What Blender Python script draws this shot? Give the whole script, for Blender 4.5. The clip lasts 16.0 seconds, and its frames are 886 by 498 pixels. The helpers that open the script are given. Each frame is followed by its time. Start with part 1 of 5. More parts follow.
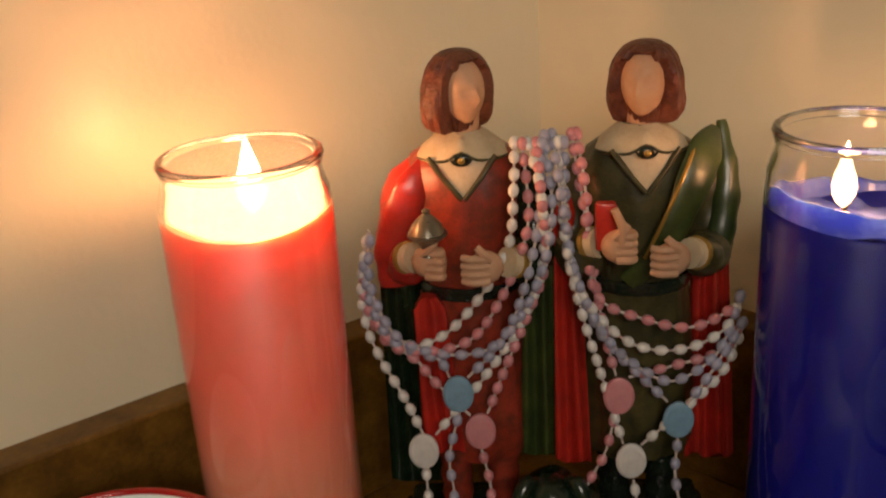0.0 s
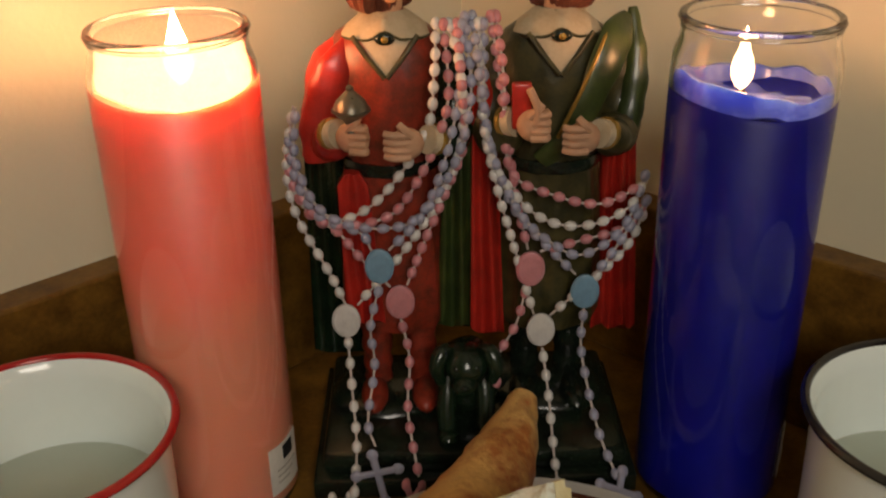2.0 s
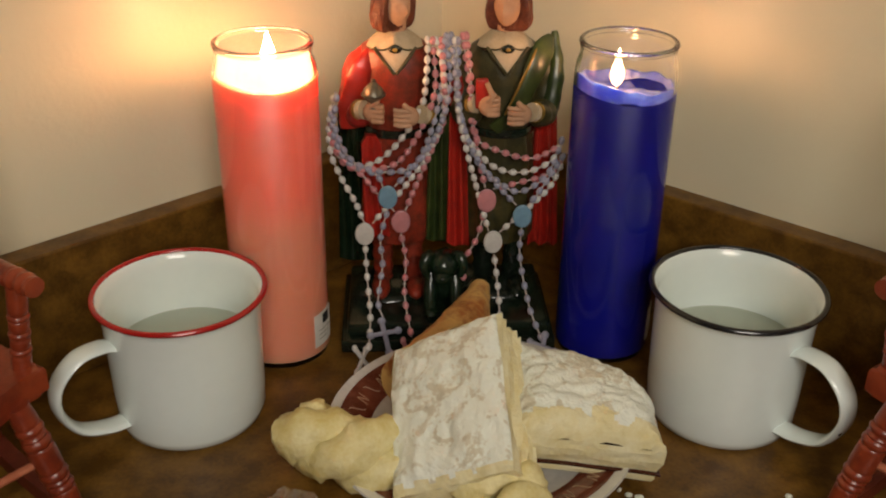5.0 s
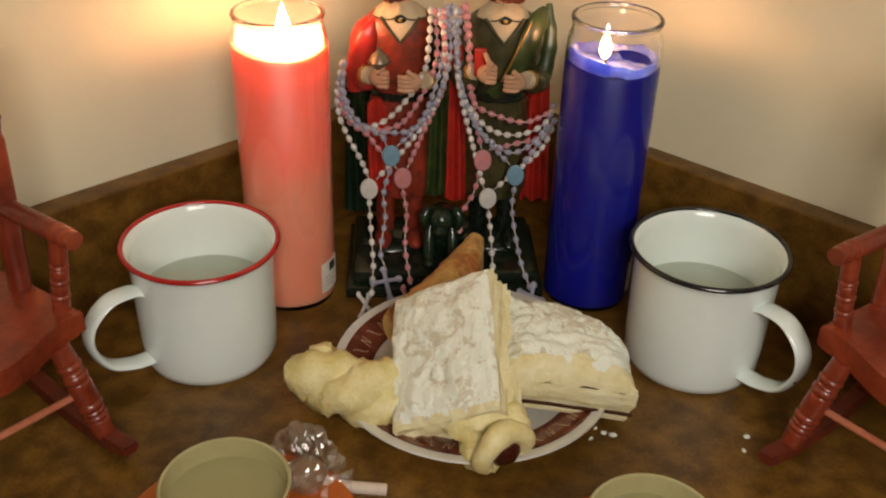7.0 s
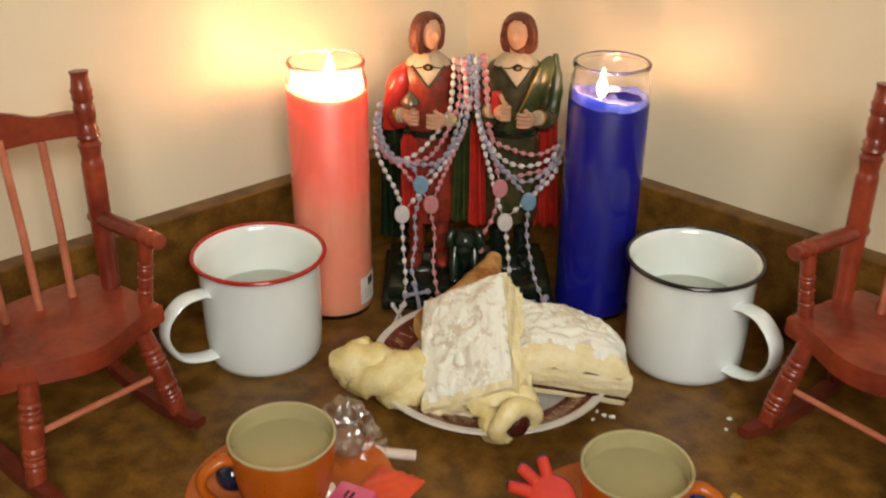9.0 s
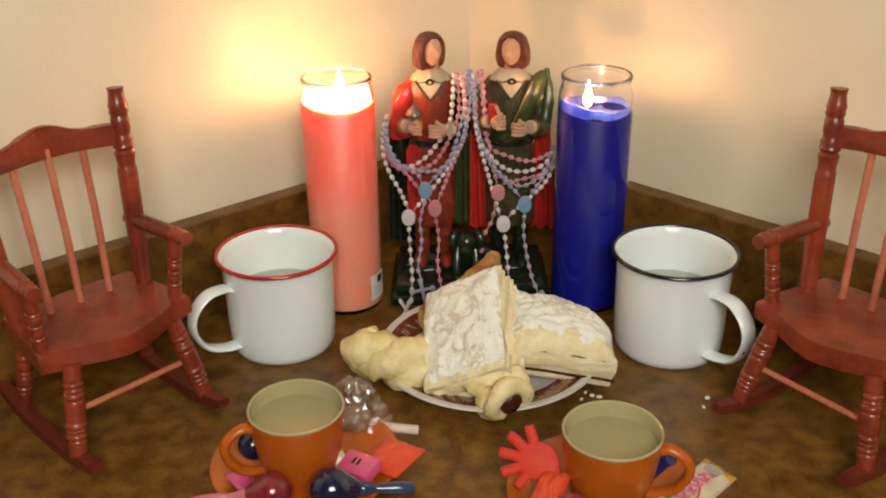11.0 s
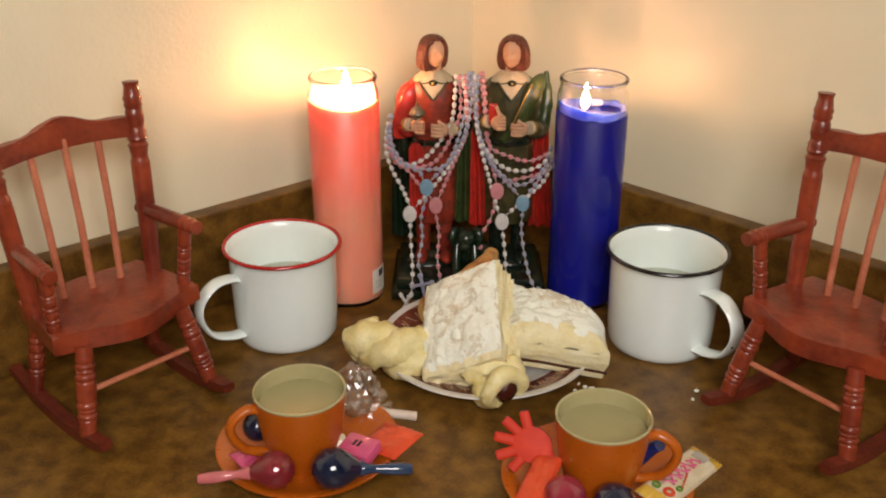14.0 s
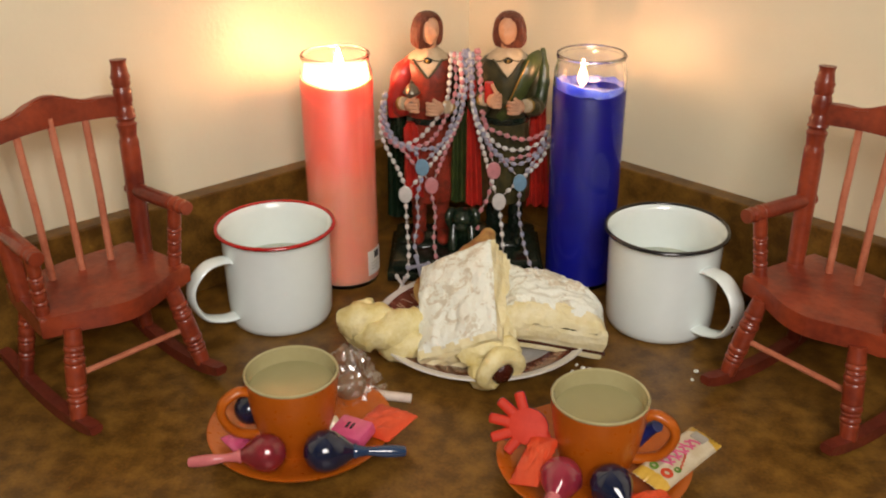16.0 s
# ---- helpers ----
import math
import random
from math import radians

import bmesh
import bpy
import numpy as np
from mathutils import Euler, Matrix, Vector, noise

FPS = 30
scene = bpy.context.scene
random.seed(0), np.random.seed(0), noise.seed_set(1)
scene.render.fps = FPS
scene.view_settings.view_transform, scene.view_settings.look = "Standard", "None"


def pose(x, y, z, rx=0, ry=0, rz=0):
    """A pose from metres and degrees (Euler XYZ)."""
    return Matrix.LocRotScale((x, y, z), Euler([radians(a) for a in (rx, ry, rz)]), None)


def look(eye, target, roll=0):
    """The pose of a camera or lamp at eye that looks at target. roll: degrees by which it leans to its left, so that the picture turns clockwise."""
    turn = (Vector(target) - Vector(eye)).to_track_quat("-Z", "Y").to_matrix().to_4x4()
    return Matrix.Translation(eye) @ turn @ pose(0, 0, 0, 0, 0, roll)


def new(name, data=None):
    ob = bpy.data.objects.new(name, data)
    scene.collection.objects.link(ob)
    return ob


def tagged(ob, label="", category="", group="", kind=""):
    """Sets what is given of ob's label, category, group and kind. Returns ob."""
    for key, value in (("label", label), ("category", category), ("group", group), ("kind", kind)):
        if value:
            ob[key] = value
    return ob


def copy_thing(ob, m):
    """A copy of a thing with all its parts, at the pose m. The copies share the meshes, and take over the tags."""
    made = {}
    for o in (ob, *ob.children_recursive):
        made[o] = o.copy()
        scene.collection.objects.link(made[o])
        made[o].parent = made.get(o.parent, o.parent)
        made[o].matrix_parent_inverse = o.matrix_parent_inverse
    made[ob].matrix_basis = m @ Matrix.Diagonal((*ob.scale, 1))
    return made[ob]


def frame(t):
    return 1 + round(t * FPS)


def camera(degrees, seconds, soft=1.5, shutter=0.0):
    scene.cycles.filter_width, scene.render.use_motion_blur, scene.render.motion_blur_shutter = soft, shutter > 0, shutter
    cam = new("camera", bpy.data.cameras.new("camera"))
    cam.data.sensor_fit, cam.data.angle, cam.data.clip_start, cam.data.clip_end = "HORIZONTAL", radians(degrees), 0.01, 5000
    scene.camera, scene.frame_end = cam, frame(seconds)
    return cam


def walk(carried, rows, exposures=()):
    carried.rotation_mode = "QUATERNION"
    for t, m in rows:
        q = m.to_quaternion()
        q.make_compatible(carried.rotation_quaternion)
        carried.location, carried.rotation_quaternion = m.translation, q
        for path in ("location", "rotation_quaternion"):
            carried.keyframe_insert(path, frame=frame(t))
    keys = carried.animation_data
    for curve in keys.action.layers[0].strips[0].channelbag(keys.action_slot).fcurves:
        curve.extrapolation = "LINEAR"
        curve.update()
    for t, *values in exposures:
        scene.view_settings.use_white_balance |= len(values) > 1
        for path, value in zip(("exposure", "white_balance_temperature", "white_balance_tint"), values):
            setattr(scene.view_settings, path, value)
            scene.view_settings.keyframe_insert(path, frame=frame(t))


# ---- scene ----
cam = camera(47.4, 16.0, 2.0, 0.6)
PATH = [
    (0, (0.171, 0.115, 0.293), (0.044, 1.976, -0.437), -3.5),
    (0.5, (0.174, 0.097, 0.298), (0.016, 1.937, -0.479), -3.3),
    (1, (0.172, 0.102, 0.301), (0.075, 1.911, -0.562), -2.1),
    (1.5, (0.171, 0.102, 0.301), (0.141, 1.903, -0.598), -0.8),
    (2, (0.170, 0.094, 0.290), (0.200, 1.881, -0.618), -0.9),
    (2.5, (0.164, 0.069, 0.293), (0.199, 1.84, -0.638), 0.1),
    (3, (0.158, 0.017, 0.315), (0.259, 1.811, -0.562), 0.1),
    (3.5, (0.168, -0.007, 0.341), (0.245, 1.769, -0.576), -0.2),
    (4, (0.165, -0.041, 0.352), (0.248, 1.729, -0.575), -0.0),
    (4.2, (0.157, -0.062, 0.349), (0.256, 1.715, -0.564), 0.3),
    (6.3, (0.153, -0.136, 0.409), (0.228, 1.570, -0.632), 1.8),
    (6.5, (0.146, -0.141, 0.412), (0.25, 1.556, -0.642), 2.5),
    (7, (0.153, -0.151, 0.404), (0.248, 1.544, -0.653), 2.0),
    (7.5, (0.147, -0.166, 0.414), (0.263, 1.511, -0.669), 2.9),
    (8, (0.153, -0.191, 0.426), (0.276, 1.502, -0.632), 1.9),
    (8.5, (0.148, -0.216, 0.424), (0.335, 1.503, -0.582), 2.6),
    (9, (0.158, -0.264, 0.416), (0.182, 1.511, -0.505), 0.6),
    (9.2, (0.160, -0.282, 0.435), (0.235, 1.490, -0.489), 1.6),
    (11.3, (0.178, -0.340, 0.425), (0.143, 1.460, -0.445), -0.9),
    (11.5, (0.171, -0.345, 0.424), (0.154, 1.452, -0.454), -0.6),
    (12, (0.179, -0.366, 0.428), (0.161, 1.431, -0.449), -0.2),
    (12.5, (0.188, -0.37, 0.43), (0.175, 1.434, -0.432), -0.4),
    (13, (0.184, -0.373, 0.432), (0.177, 1.439, -0.414), -0.1),
    (13.5, (0.179, -0.366, 0.43), (0.157, 1.445, -0.419), -0.1),
    (14, (0.176, -0.365, 0.427), (0.151, 1.443, -0.427), 0.2),
    (14.5, (0.174, -0.363, 0.422), (0.148, 1.444, -0.435), 0.4),
    (15, (0.176, -0.363, 0.423), (0.144, 1.44, -0.442), -0.1),
    (15.5, (0.185, -0.36, 0.419), (0.133, 1.441, -0.448), -0.6),
    (16, (0.184, -0.356, 0.417), (0.148, 1.441, -0.461), -0.3),
]
EXPOSURES = [(0.0, -0.92, 7500, 15), (1.5, -0.95, 7300, 12), (2.5, -0.95, 7300, 13), (3.5, -0.82, 7300, 13), (4.2, -0.72, 7200, 12), (6.5, -0.48, 7000, 11.5), (8.0, -0.20, 6900, 11.5),
             (9.2, -0.02, 6750, 13.5), (16.0, -0.04, 6750, 15)]
walk(cam, [(t, look(eye, target, roll)) for t, eye, target, roll in PATH], EXPOSURES)

# ---- world and lights ----
world = bpy.data.worlds.new("world")
scene.world = world
world.use_nodes = True
world.node_tree.nodes["Background"].inputs[0].default_value = (1.0, 0.9, 0.75, 1)
world.node_tree.nodes["Background"].inputs[1].default_value = 0.02


def area_lamp(name, eye, target, width, height, watts, colour):
    lamp = bpy.data.lights.new(name, "AREA")
    lamp.shape, lamp.size, lamp.size_y, lamp.energy, lamp.color = "RECTANGLE", width, height, watts, colour
    ob = new(name, lamp)
    ob.matrix_world = look(eye, target)
    return ob


ROOM_WATTS, FLAME_RED, FLAME_BLUE = 10.8, 270.0, 112.0
LAMP_EYE, LAMP_AIM = (0.30, -0.78, 0.78), (0.02, 0.30, 0.10)
area_lamp("room_light", LAMP_EYE, LAMP_AIM, 0.55, 0.40, ROOM_WATTS, (1.0, 0.965, 0.925))

# ---- materials ----


def mat(name, a, b=None, rough=0.5, scale=40.0, bump=0.0, bump_scale=200.0, metal=0.0, coat=0.0, sss=0.0, sss_radius=(0.02, 0.008, 0.004),
        sheen=0.0, rough_var=0.08, random_tint=0.0, detail=5.0, ramp_at=(0.5, 0.85), spec=0.5, fade=None, swirl=0.0):
    """Two colours mixed by a broad and a fine noise, with bump and uneven gloss."""
    m = bpy.data.materials.new(name)
    m.use_nodes = True
    n, l = m.node_tree.nodes, m.node_tree.links
    p = n["Principled BSDF"]
    b = b or tuple(c * 0.8 for c in a)
    tc = n.new("ShaderNodeTexCoord")
    broad = n.new("ShaderNodeTexNoise")
    broad.inputs["Scale"].default_value, broad.inputs["Detail"].default_value = scale, detail
    broad.inputs["Distortion"].default_value = swirl
    fine = n.new("ShaderNodeTexNoise")
    fine.inputs["Scale"].default_value, fine.inputs["Detail"].default_value = scale * 7, 3
    l.new(tc.outputs["Object"], broad.inputs["Vector"])
    l.new(tc.outputs["Object"], fine.inputs["Vector"])
    both = n.new("ShaderNodeMath")
    both.operation = "MULTIPLY_ADD"
    both.inputs[1].default_value = 0.35
    l.new(fine.outputs["Fac"], both.inputs[0])
    l.new(broad.outputs["Fac"], both.inputs[2])
    ramp = n.new("ShaderNodeValToRGB")
    ramp.color_ramp.elements[0].position, ramp.color_ramp.elements[0].color = ramp_at[0], (*a, 1)
    ramp.color_ramp.elements[1].position, ramp.color_ramp.elements[1].color = ramp_at[1], (*b, 1)
    l.new(both.outputs[0], ramp.inputs[0])
    last = ramp.outputs[0]
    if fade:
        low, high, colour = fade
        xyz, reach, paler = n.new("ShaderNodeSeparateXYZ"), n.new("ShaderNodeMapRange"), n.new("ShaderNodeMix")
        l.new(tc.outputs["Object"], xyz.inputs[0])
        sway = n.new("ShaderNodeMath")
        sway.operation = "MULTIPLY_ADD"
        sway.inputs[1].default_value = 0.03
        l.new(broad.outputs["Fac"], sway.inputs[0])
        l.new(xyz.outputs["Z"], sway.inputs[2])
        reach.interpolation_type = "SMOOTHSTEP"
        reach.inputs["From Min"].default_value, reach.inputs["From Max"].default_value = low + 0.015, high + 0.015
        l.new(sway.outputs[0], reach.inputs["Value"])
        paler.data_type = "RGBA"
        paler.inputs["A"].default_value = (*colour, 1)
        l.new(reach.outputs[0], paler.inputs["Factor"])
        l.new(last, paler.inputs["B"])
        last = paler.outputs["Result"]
    if random_tint:
        info = n.new("ShaderNodeObjectInfo")
        hsv = n.new("ShaderNodeHueSaturation")
        mr = n.new("ShaderNodeMapRange")
        mr.inputs["To Min"].default_value, mr.inputs["To Max"].default_value = 1 - random_tint, 1 + random_tint
        l.new(info.outputs["Random"], mr.inputs["Value"])
        l.new(mr.outputs[0], hsv.inputs["Value"])
        l.new(last, hsv.inputs["Color"])
        last = hsv.outputs[0]
    l.new(last, p.inputs["Base Color"])
    rr = n.new("ShaderNodeMapRange")
    rr.inputs["To Min"].default_value, rr.inputs["To Max"].default_value = max(0.02, rough - rough_var), min(1, rough + rough_var)
    l.new(fine.outputs["Fac"], rr.inputs["Value"])
    l.new(rr.outputs[0], p.inputs["Roughness"])
    p.inputs["Metallic"].default_value = metal
    p.inputs["Specular IOR Level"].default_value = spec
    p.inputs["Coat Weight"].default_value = coat
    p.inputs["Coat Roughness"].default_value = 0.08
    if sss:
        p.inputs["Subsurface Weight"].default_value = sss
        p.inputs["Subsurface Radius"].default_value = sss_radius
        p.inputs["Subsurface Scale"].default_value = 1.0
    if bump:
        bn = n.new("ShaderNodeTexNoise")
        bn.inputs["Scale"].default_value, bn.inputs["Detail"].default_value = bump_scale, 4
        l.new(tc.outputs["Object"], bn.inputs["Vector"])
        bu = n.new("ShaderNodeBump")
        bu.inputs["Strength"].default_value, bu.inputs["Distance"].default_value = bump, 0.002
        l.new(bn.outputs["Fac"], bu.inputs["Height"])
        l.new(bu.outputs[0], p.inputs["Normal"])
    return m


def glass(name, colour=(1, 1, 1), rough=0.0, ior=1.45):
    m = bpy.data.materials.new(name)
    m.use_nodes = True
    p = m.node_tree.nodes["Principled BSDF"]
    p.inputs["Base Color"].default_value = (*colour, 1)
    p.inputs["Transmission Weight"].default_value = 1
    p.inputs["Roughness"].default_value = rough
    p.inputs["IOR"].default_value = ior
    return m


def glow(name, colour, strength):
    m = bpy.data.materials.new(name)
    m.use_nodes = True
    p = m.node_tree.nodes["Principled BSDF"]
    p.inputs["Base Color"].default_value = (*colour, 1)
    p.inputs["Emission Color"].default_value = (*colour, 1)
    p.inputs["Emission Strength"].default_value = strength
    return m


WALL = mat("cream_wall_paint", (0.78, 0.72, 0.53), (0.75, 0.685, 0.495), 0.38, 6, 0.12, 260)
CEIL = mat("ceiling_paint", (0.8, 0.78, 0.72), None, 0.8, 4, 0.1, 90)
FLOOR = mat("floor_vinyl", (0.3, 0.24, 0.17), (0.22, 0.17, 0.12), 0.5, 6)
COUNTER = mat("brown_mottled_laminate", (0.092, 0.041, 0.0072), (0.215, 0.106, 0.0180), 0.34, 60, 0.10, 420, detail=13, ramp_at=(0.52, 0.86), spec=0.35)
ENAMEL = mat("white_enamel", (0.84, 0.93, 0.90), (0.81, 0.90, 0.87), 0.12, 25, 0.04, 60, coat=0.3)
RED_RIM = mat("red_enamel", (0.45, 0.012, 0.012), None, 0.2, 60, coat=0.3)
BLACK_RIM = mat("black_enamel", (0.008, 0.008, 0.010), None, 0.2, 60, coat=0.3)
CHAIR = mat("red_painted_wood", (0.30, 0.050, 0.018), (0.130, 0.017, 0.008), 0.32, 30, 0.2, 150, coat=0.12, random_tint=0.08)
SPINDLE = mat("thin_red_wood", (0.56, 0.20, 0.11), (0.42, 0.12, 0.06), 0.45, 60, 0.1, 200)
ROCKER = mat("dark_red_brown_wood", (0.17, 0.026, 0.011), (0.10, 0.014, 0.007), 0.45, 45, 0.15, 150)
CERAMIC = mat("orange_glazed_ceramic", (0.47, 0.108, 0.006), (0.41, 0.088, 0.005), 0.30, 40, 0.03, 90, coat=0.05)
CERAMIC_IN = mat("cream_glazed_ceramic", (0.42, 0.38, 0.20), (0.38, 0.34, 0.17), 0.15, 40, coat=0.4)
PLATE = mat("white_china", (0.78, 0.76, 0.70), None, 0.15, 40, coat=0.4)
PLATE_BAND = mat("brown_printed_china", (0.11, 0.026, 0.013), (0.20, 0.060, 0.032), 0.15, 120, coat=0.4)
PLATE_INK = mat("pale_printed_ink", (0.42, 0.26, 0.15), None, 0.3, 120)
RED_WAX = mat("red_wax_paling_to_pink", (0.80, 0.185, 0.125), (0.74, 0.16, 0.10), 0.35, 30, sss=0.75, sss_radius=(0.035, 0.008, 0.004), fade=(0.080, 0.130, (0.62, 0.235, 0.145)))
BLUE_WAX = mat("blue_wax", (0.003, 0.005, 0.190), (0.003, 0.005, 0.155), 0.35, 30, spec=0.15, sss=0.3, sss_radius=(0.002, 0.003, 0.030))
RED_MELT = mat("melted_pale_red_wax", (0.88, 0.62, 0.46), None, 0.12, 30, sss=0.6, sss_radius=(0.02, 0.01, 0.006))
BLUE_MELT = mat("melted_pale_blue_wax", (0.05, 0.08, 0.46), (0.24, 0.29, 0.70), 0.10, 70, sss=0.5, sss_radius=(0.004, 0.006, 0.015))
WICK = mat("charred_wick", (0.02, 0.015, 0.01), None, 0.9, 200)
CLEAR = glass("clear_glass", (1.0, 1.0, 0.99))
WATER = mat("still_water_in_enamel", (0.45, 0.50, 0.42), (0.42, 0.47, 0.39), 0.03, 12, rough_var=0.01)
CUP_WATER = mat("still_water_in_ceramic", (0.32, 0.295, 0.145), (0.29, 0.265, 0.13), 0.03, 12, spec=0.35, rough_var=0.01)
FILM = bpy.data.materials.new("cellophane")
FILM.use_nodes = True
nodes, links = FILM.node_tree.nodes, FILM.node_tree.links
nodes.remove(nodes["Principled BSDF"])
clear, shiny, blend = nodes.new("ShaderNodeBsdfTransparent"), nodes.new("ShaderNodeBsdfGlossy"), nodes.new("ShaderNodeMixShader")
shiny.inputs["Roughness"].default_value = 0.27
blend.inputs[0].default_value = 0.25
links.new(clear.outputs[0], blend.inputs[1])
links.new(shiny.outputs[0], blend.inputs[2])
links.new(blend.outputs[0], nodes["Material Output"].inputs["Surface"])
# translucent haze, stands in for the blown-out glare round the flame
HAZE = bpy.data.materials.new("cloudy_wax_film")
HAZE.use_nodes = True
nodes, links = HAZE.node_tree.nodes, HAZE.node_tree.links
nodes.remove(nodes["Principled BSDF"])
clear, cloudy, blend = nodes.new("ShaderNodeBsdfTransparent"), nodes.new("ShaderNodeBsdfTranslucent"), nodes.new("ShaderNodeMixShader")
cloudy.inputs[0].default_value = (0.95, 0.90, 0.84, 1)
patches = nodes.new("ShaderNodeTexNoise")
patches.inputs["Scale"].default_value = 70
span = nodes.new("ShaderNodeMapRange")
span.inputs["To Min"].default_value, span.inputs["To Max"].default_value = 0.30, 0.80
links.new(patches.outputs["Fac"], span.inputs["Value"])
links.new(span.outputs[0], blend.inputs[0])
links.new(clear.outputs[0], blend.inputs[1])
links.new(cloudy.outputs[0], blend.inputs[2])
links.new(blend.outputs[0], nodes["Material Output"].inputs["Surface"])
FLAME_R = glow("red_candle_flame", (1.0, 0.48, 0.22), FLAME_RED)
FLAME_B = glow("blue_candle_flame", (1.0, 0.50, 0.24), FLAME_BLUE)
PAPER = mat("white_paper", (0.75, 0.73, 0.66), None, 0.6, 60)
INK = mat("black_ink", (0.02, 0.02, 0.02), None, 0.5, 60)
SUGAR = mat("sugared_pastry", (0.85, 0.88, 0.78), (0.67, 0.63, 0.49), 0.85, 70, 0.8, 300, detail=2, ramp_at=(0.69, 0.79), swirl=1.2)
CRUST = mat("pale_pastry_crust", (0.68, 0.56, 0.21), (0.82, 0.74, 0.42), 0.55, 60, 0.5, 260)
FLAKY = mat("cream_flaky_layers", (0.76, 0.66, 0.34), (0.84, 0.78, 0.52), 0.7, 90, 0.5, 300)
BROWN_CRUST = mat("baked_brown_crust", (0.40, 0.13, 0.030), (0.70, 0.42, 0.14), 0.45, 42, 0.6, 200, ramp_at=(0.56, 0.76))
JAM = mat("dark_fruit_filling", (0.06, 0.012, 0.006), None, 0.25, 150, 0.3, 300)
BEAD_W = mat("white_plastic_bead", (0.74, 0.72, 0.68), None, 0.3, 80, random_tint=0.06, sss=0.3, sss_radius=(0.002, 0.002, 0.002))
BEAD_P = mat("pink_plastic_bead", (0.64, 0.27, 0.29), None, 0.3, 80, random_tint=0.08, sss=0.3, sss_radius=(0.002, 0.001, 0.001))
BEAD_B = mat("pale_blue_plastic_bead", (0.38, 0.38, 0.48), None, 0.3, 80, random_tint=0.08, sss=0.3, sss_radius=(0.001, 0.0015, 0.002))
MEDAL_B = mat("sky_blue_plastic", (0.20, 0.37, 0.50), None, 0.35, 80)
CORD = mat("pale_cord", (0.60, 0.52, 0.48), None, 0.7, 200)
S_HAIR = mat("painted_brown_hair", (0.17, 0.042, 0.018), (0.075, 0.017, 0.009), 0.45, 160, 0.6, 320, coat=0.08)
S_SKIN = mat("painted_skin", (0.56, 0.34, 0.215), (0.48, 0.27, 0.16), 0.55, 60, spec=0.25)
S_RED = mat("painted_red_glaze", (0.50, 0.024, 0.015), (0.30, 0.018, 0.012), 0.34, 90, 0.15, 130, coat=0.25)
S_WINE = mat("painted_brown_red", (0.34, 0.038, 0.018), (0.13, 0.024, 0.012), 0.38, 120, 0.2, 200, coat=0.25)
S_GREEN = mat("painted_green_glaze", (0.046, 0.068, 0.015), (0.018, 0.032, 0.009), 0.34, 90, 0.15, 130, coat=0.25)
S_OLIVE = mat("painted_dark_olive", (0.075, 0.062, 0.020), (0.026, 0.026, 0.010), 0.38, 120, 0.2, 200, coat=0.25)
S_PEWTER = mat("painted_dark_silver", (0.16, 0.14, 0.10), None, 0.3, 90, metal=0.5)
S_BLACK = mat("painted_black_glaze", (0.007, 0.009, 0.007), (0.011, 0.022, 0.012), 0.25, 120, 0.1, 130, coat=0.3)
S_DARK = mat("painted_bottle_green", (0.010, 0.026, 0.011), (0.005, 0.012, 0.006), 0.25, 120, 0.15, 160, coat=0.3)
S_CREAM = mat("painted_cream", (0.58, 0.48, 0.33), (0.46, 0.36, 0.23), 0.5, 90, spec=0.3)
S_GOLD = mat("gold_paint", (0.42, 0.26, 0.06), None, 0.35, 90, metal=0.6)
PINK_CLEAR = mat("translucent_pink_plastic", (0.42, 0.045, 0.062), (0.33, 0.03, 0.05), 0.10, 60, coat=0.8, sss=0.5, sss_radius=(0.010, 0.003, 0.004))
PINK_CLEAR.node_tree.nodes["Principled BSDF"].inputs["Transmission Weight"].default_value = 0.55
PLUM = mat("clear_pink_plastic", (0.32, 0.030, 0.055), (0.24, 0.02, 0.04), 0.12, 60, coat=0.8, sss=0.4, sss_radius=(0.006, 0.002, 0.003))
NAVY = mat("dark_blue_plastic", (0.010, 0.016, 0.045), (0.006, 0.010, 0.03), 0.1, 60, coat=0.8)
STEEL_BLUE = mat("blue_plastic_handle", (0.022, 0.050, 0.115), None, 0.15, 60, coat=0.8)
PINK_HANDLE = mat("pink_plastic_handle", (0.62, 0.17, 0.18), None, 0.15, 60, coat=0.8)
RED_FOAM = mat("red_plastic", (0.62, 0.043, 0.016), (0.54, 0.034, 0.013), 0.6, 60, spec=0.3)
BLUE_PLASTIC = mat("blue_plastic", (0.012, 0.035, 0.22), None, 0.3, 60, coat=0.3)
ORANGE_PAPER = mat("orange_red_wrapper", (0.70, 0.075, 0.020), (0.62, 0.055, 0.015), 0.4, 60, 0.3, 120, coat=0.2)
PINK_PAPER = mat("pink_wrapper", (0.66, 0.11, 0.24), (0.58, 0.08, 0.19), 0.35, 60, 0.2, 120, coat=0.3)
YELLOW_FOIL = mat("yellow_wrapper", (0.66, 0.42, 0.06), (0.60, 0.36, 0.05), 0.3, 90, 0.3, 160, coat=0.4)
WHITE_FOIL = mat("white_wrapper", (0.64, 0.57, 0.42), (0.54, 0.45, 0.29), 0.3, 90, 0.3, 160, coat=0.4)
GREY_FOIL = mat("grey_wrapper", (0.42, 0.40, 0.34), None, 0.3, 90, 0.2, 160, coat=0.4)
GREEN_INK = mat("green_ink", (0.12, 0.27, 0.03), None, 0.4, 60)
CANDY = mat("brown_caramel", (0.20, 0.13, 0.075), (0.28, 0.19, 0.11), 0.45, 90, coat=0.4)
STICK = mat("paper_stick", (0.66, 0.56, 0.47), (0.58, 0.46, 0.38), 0.7, 120)
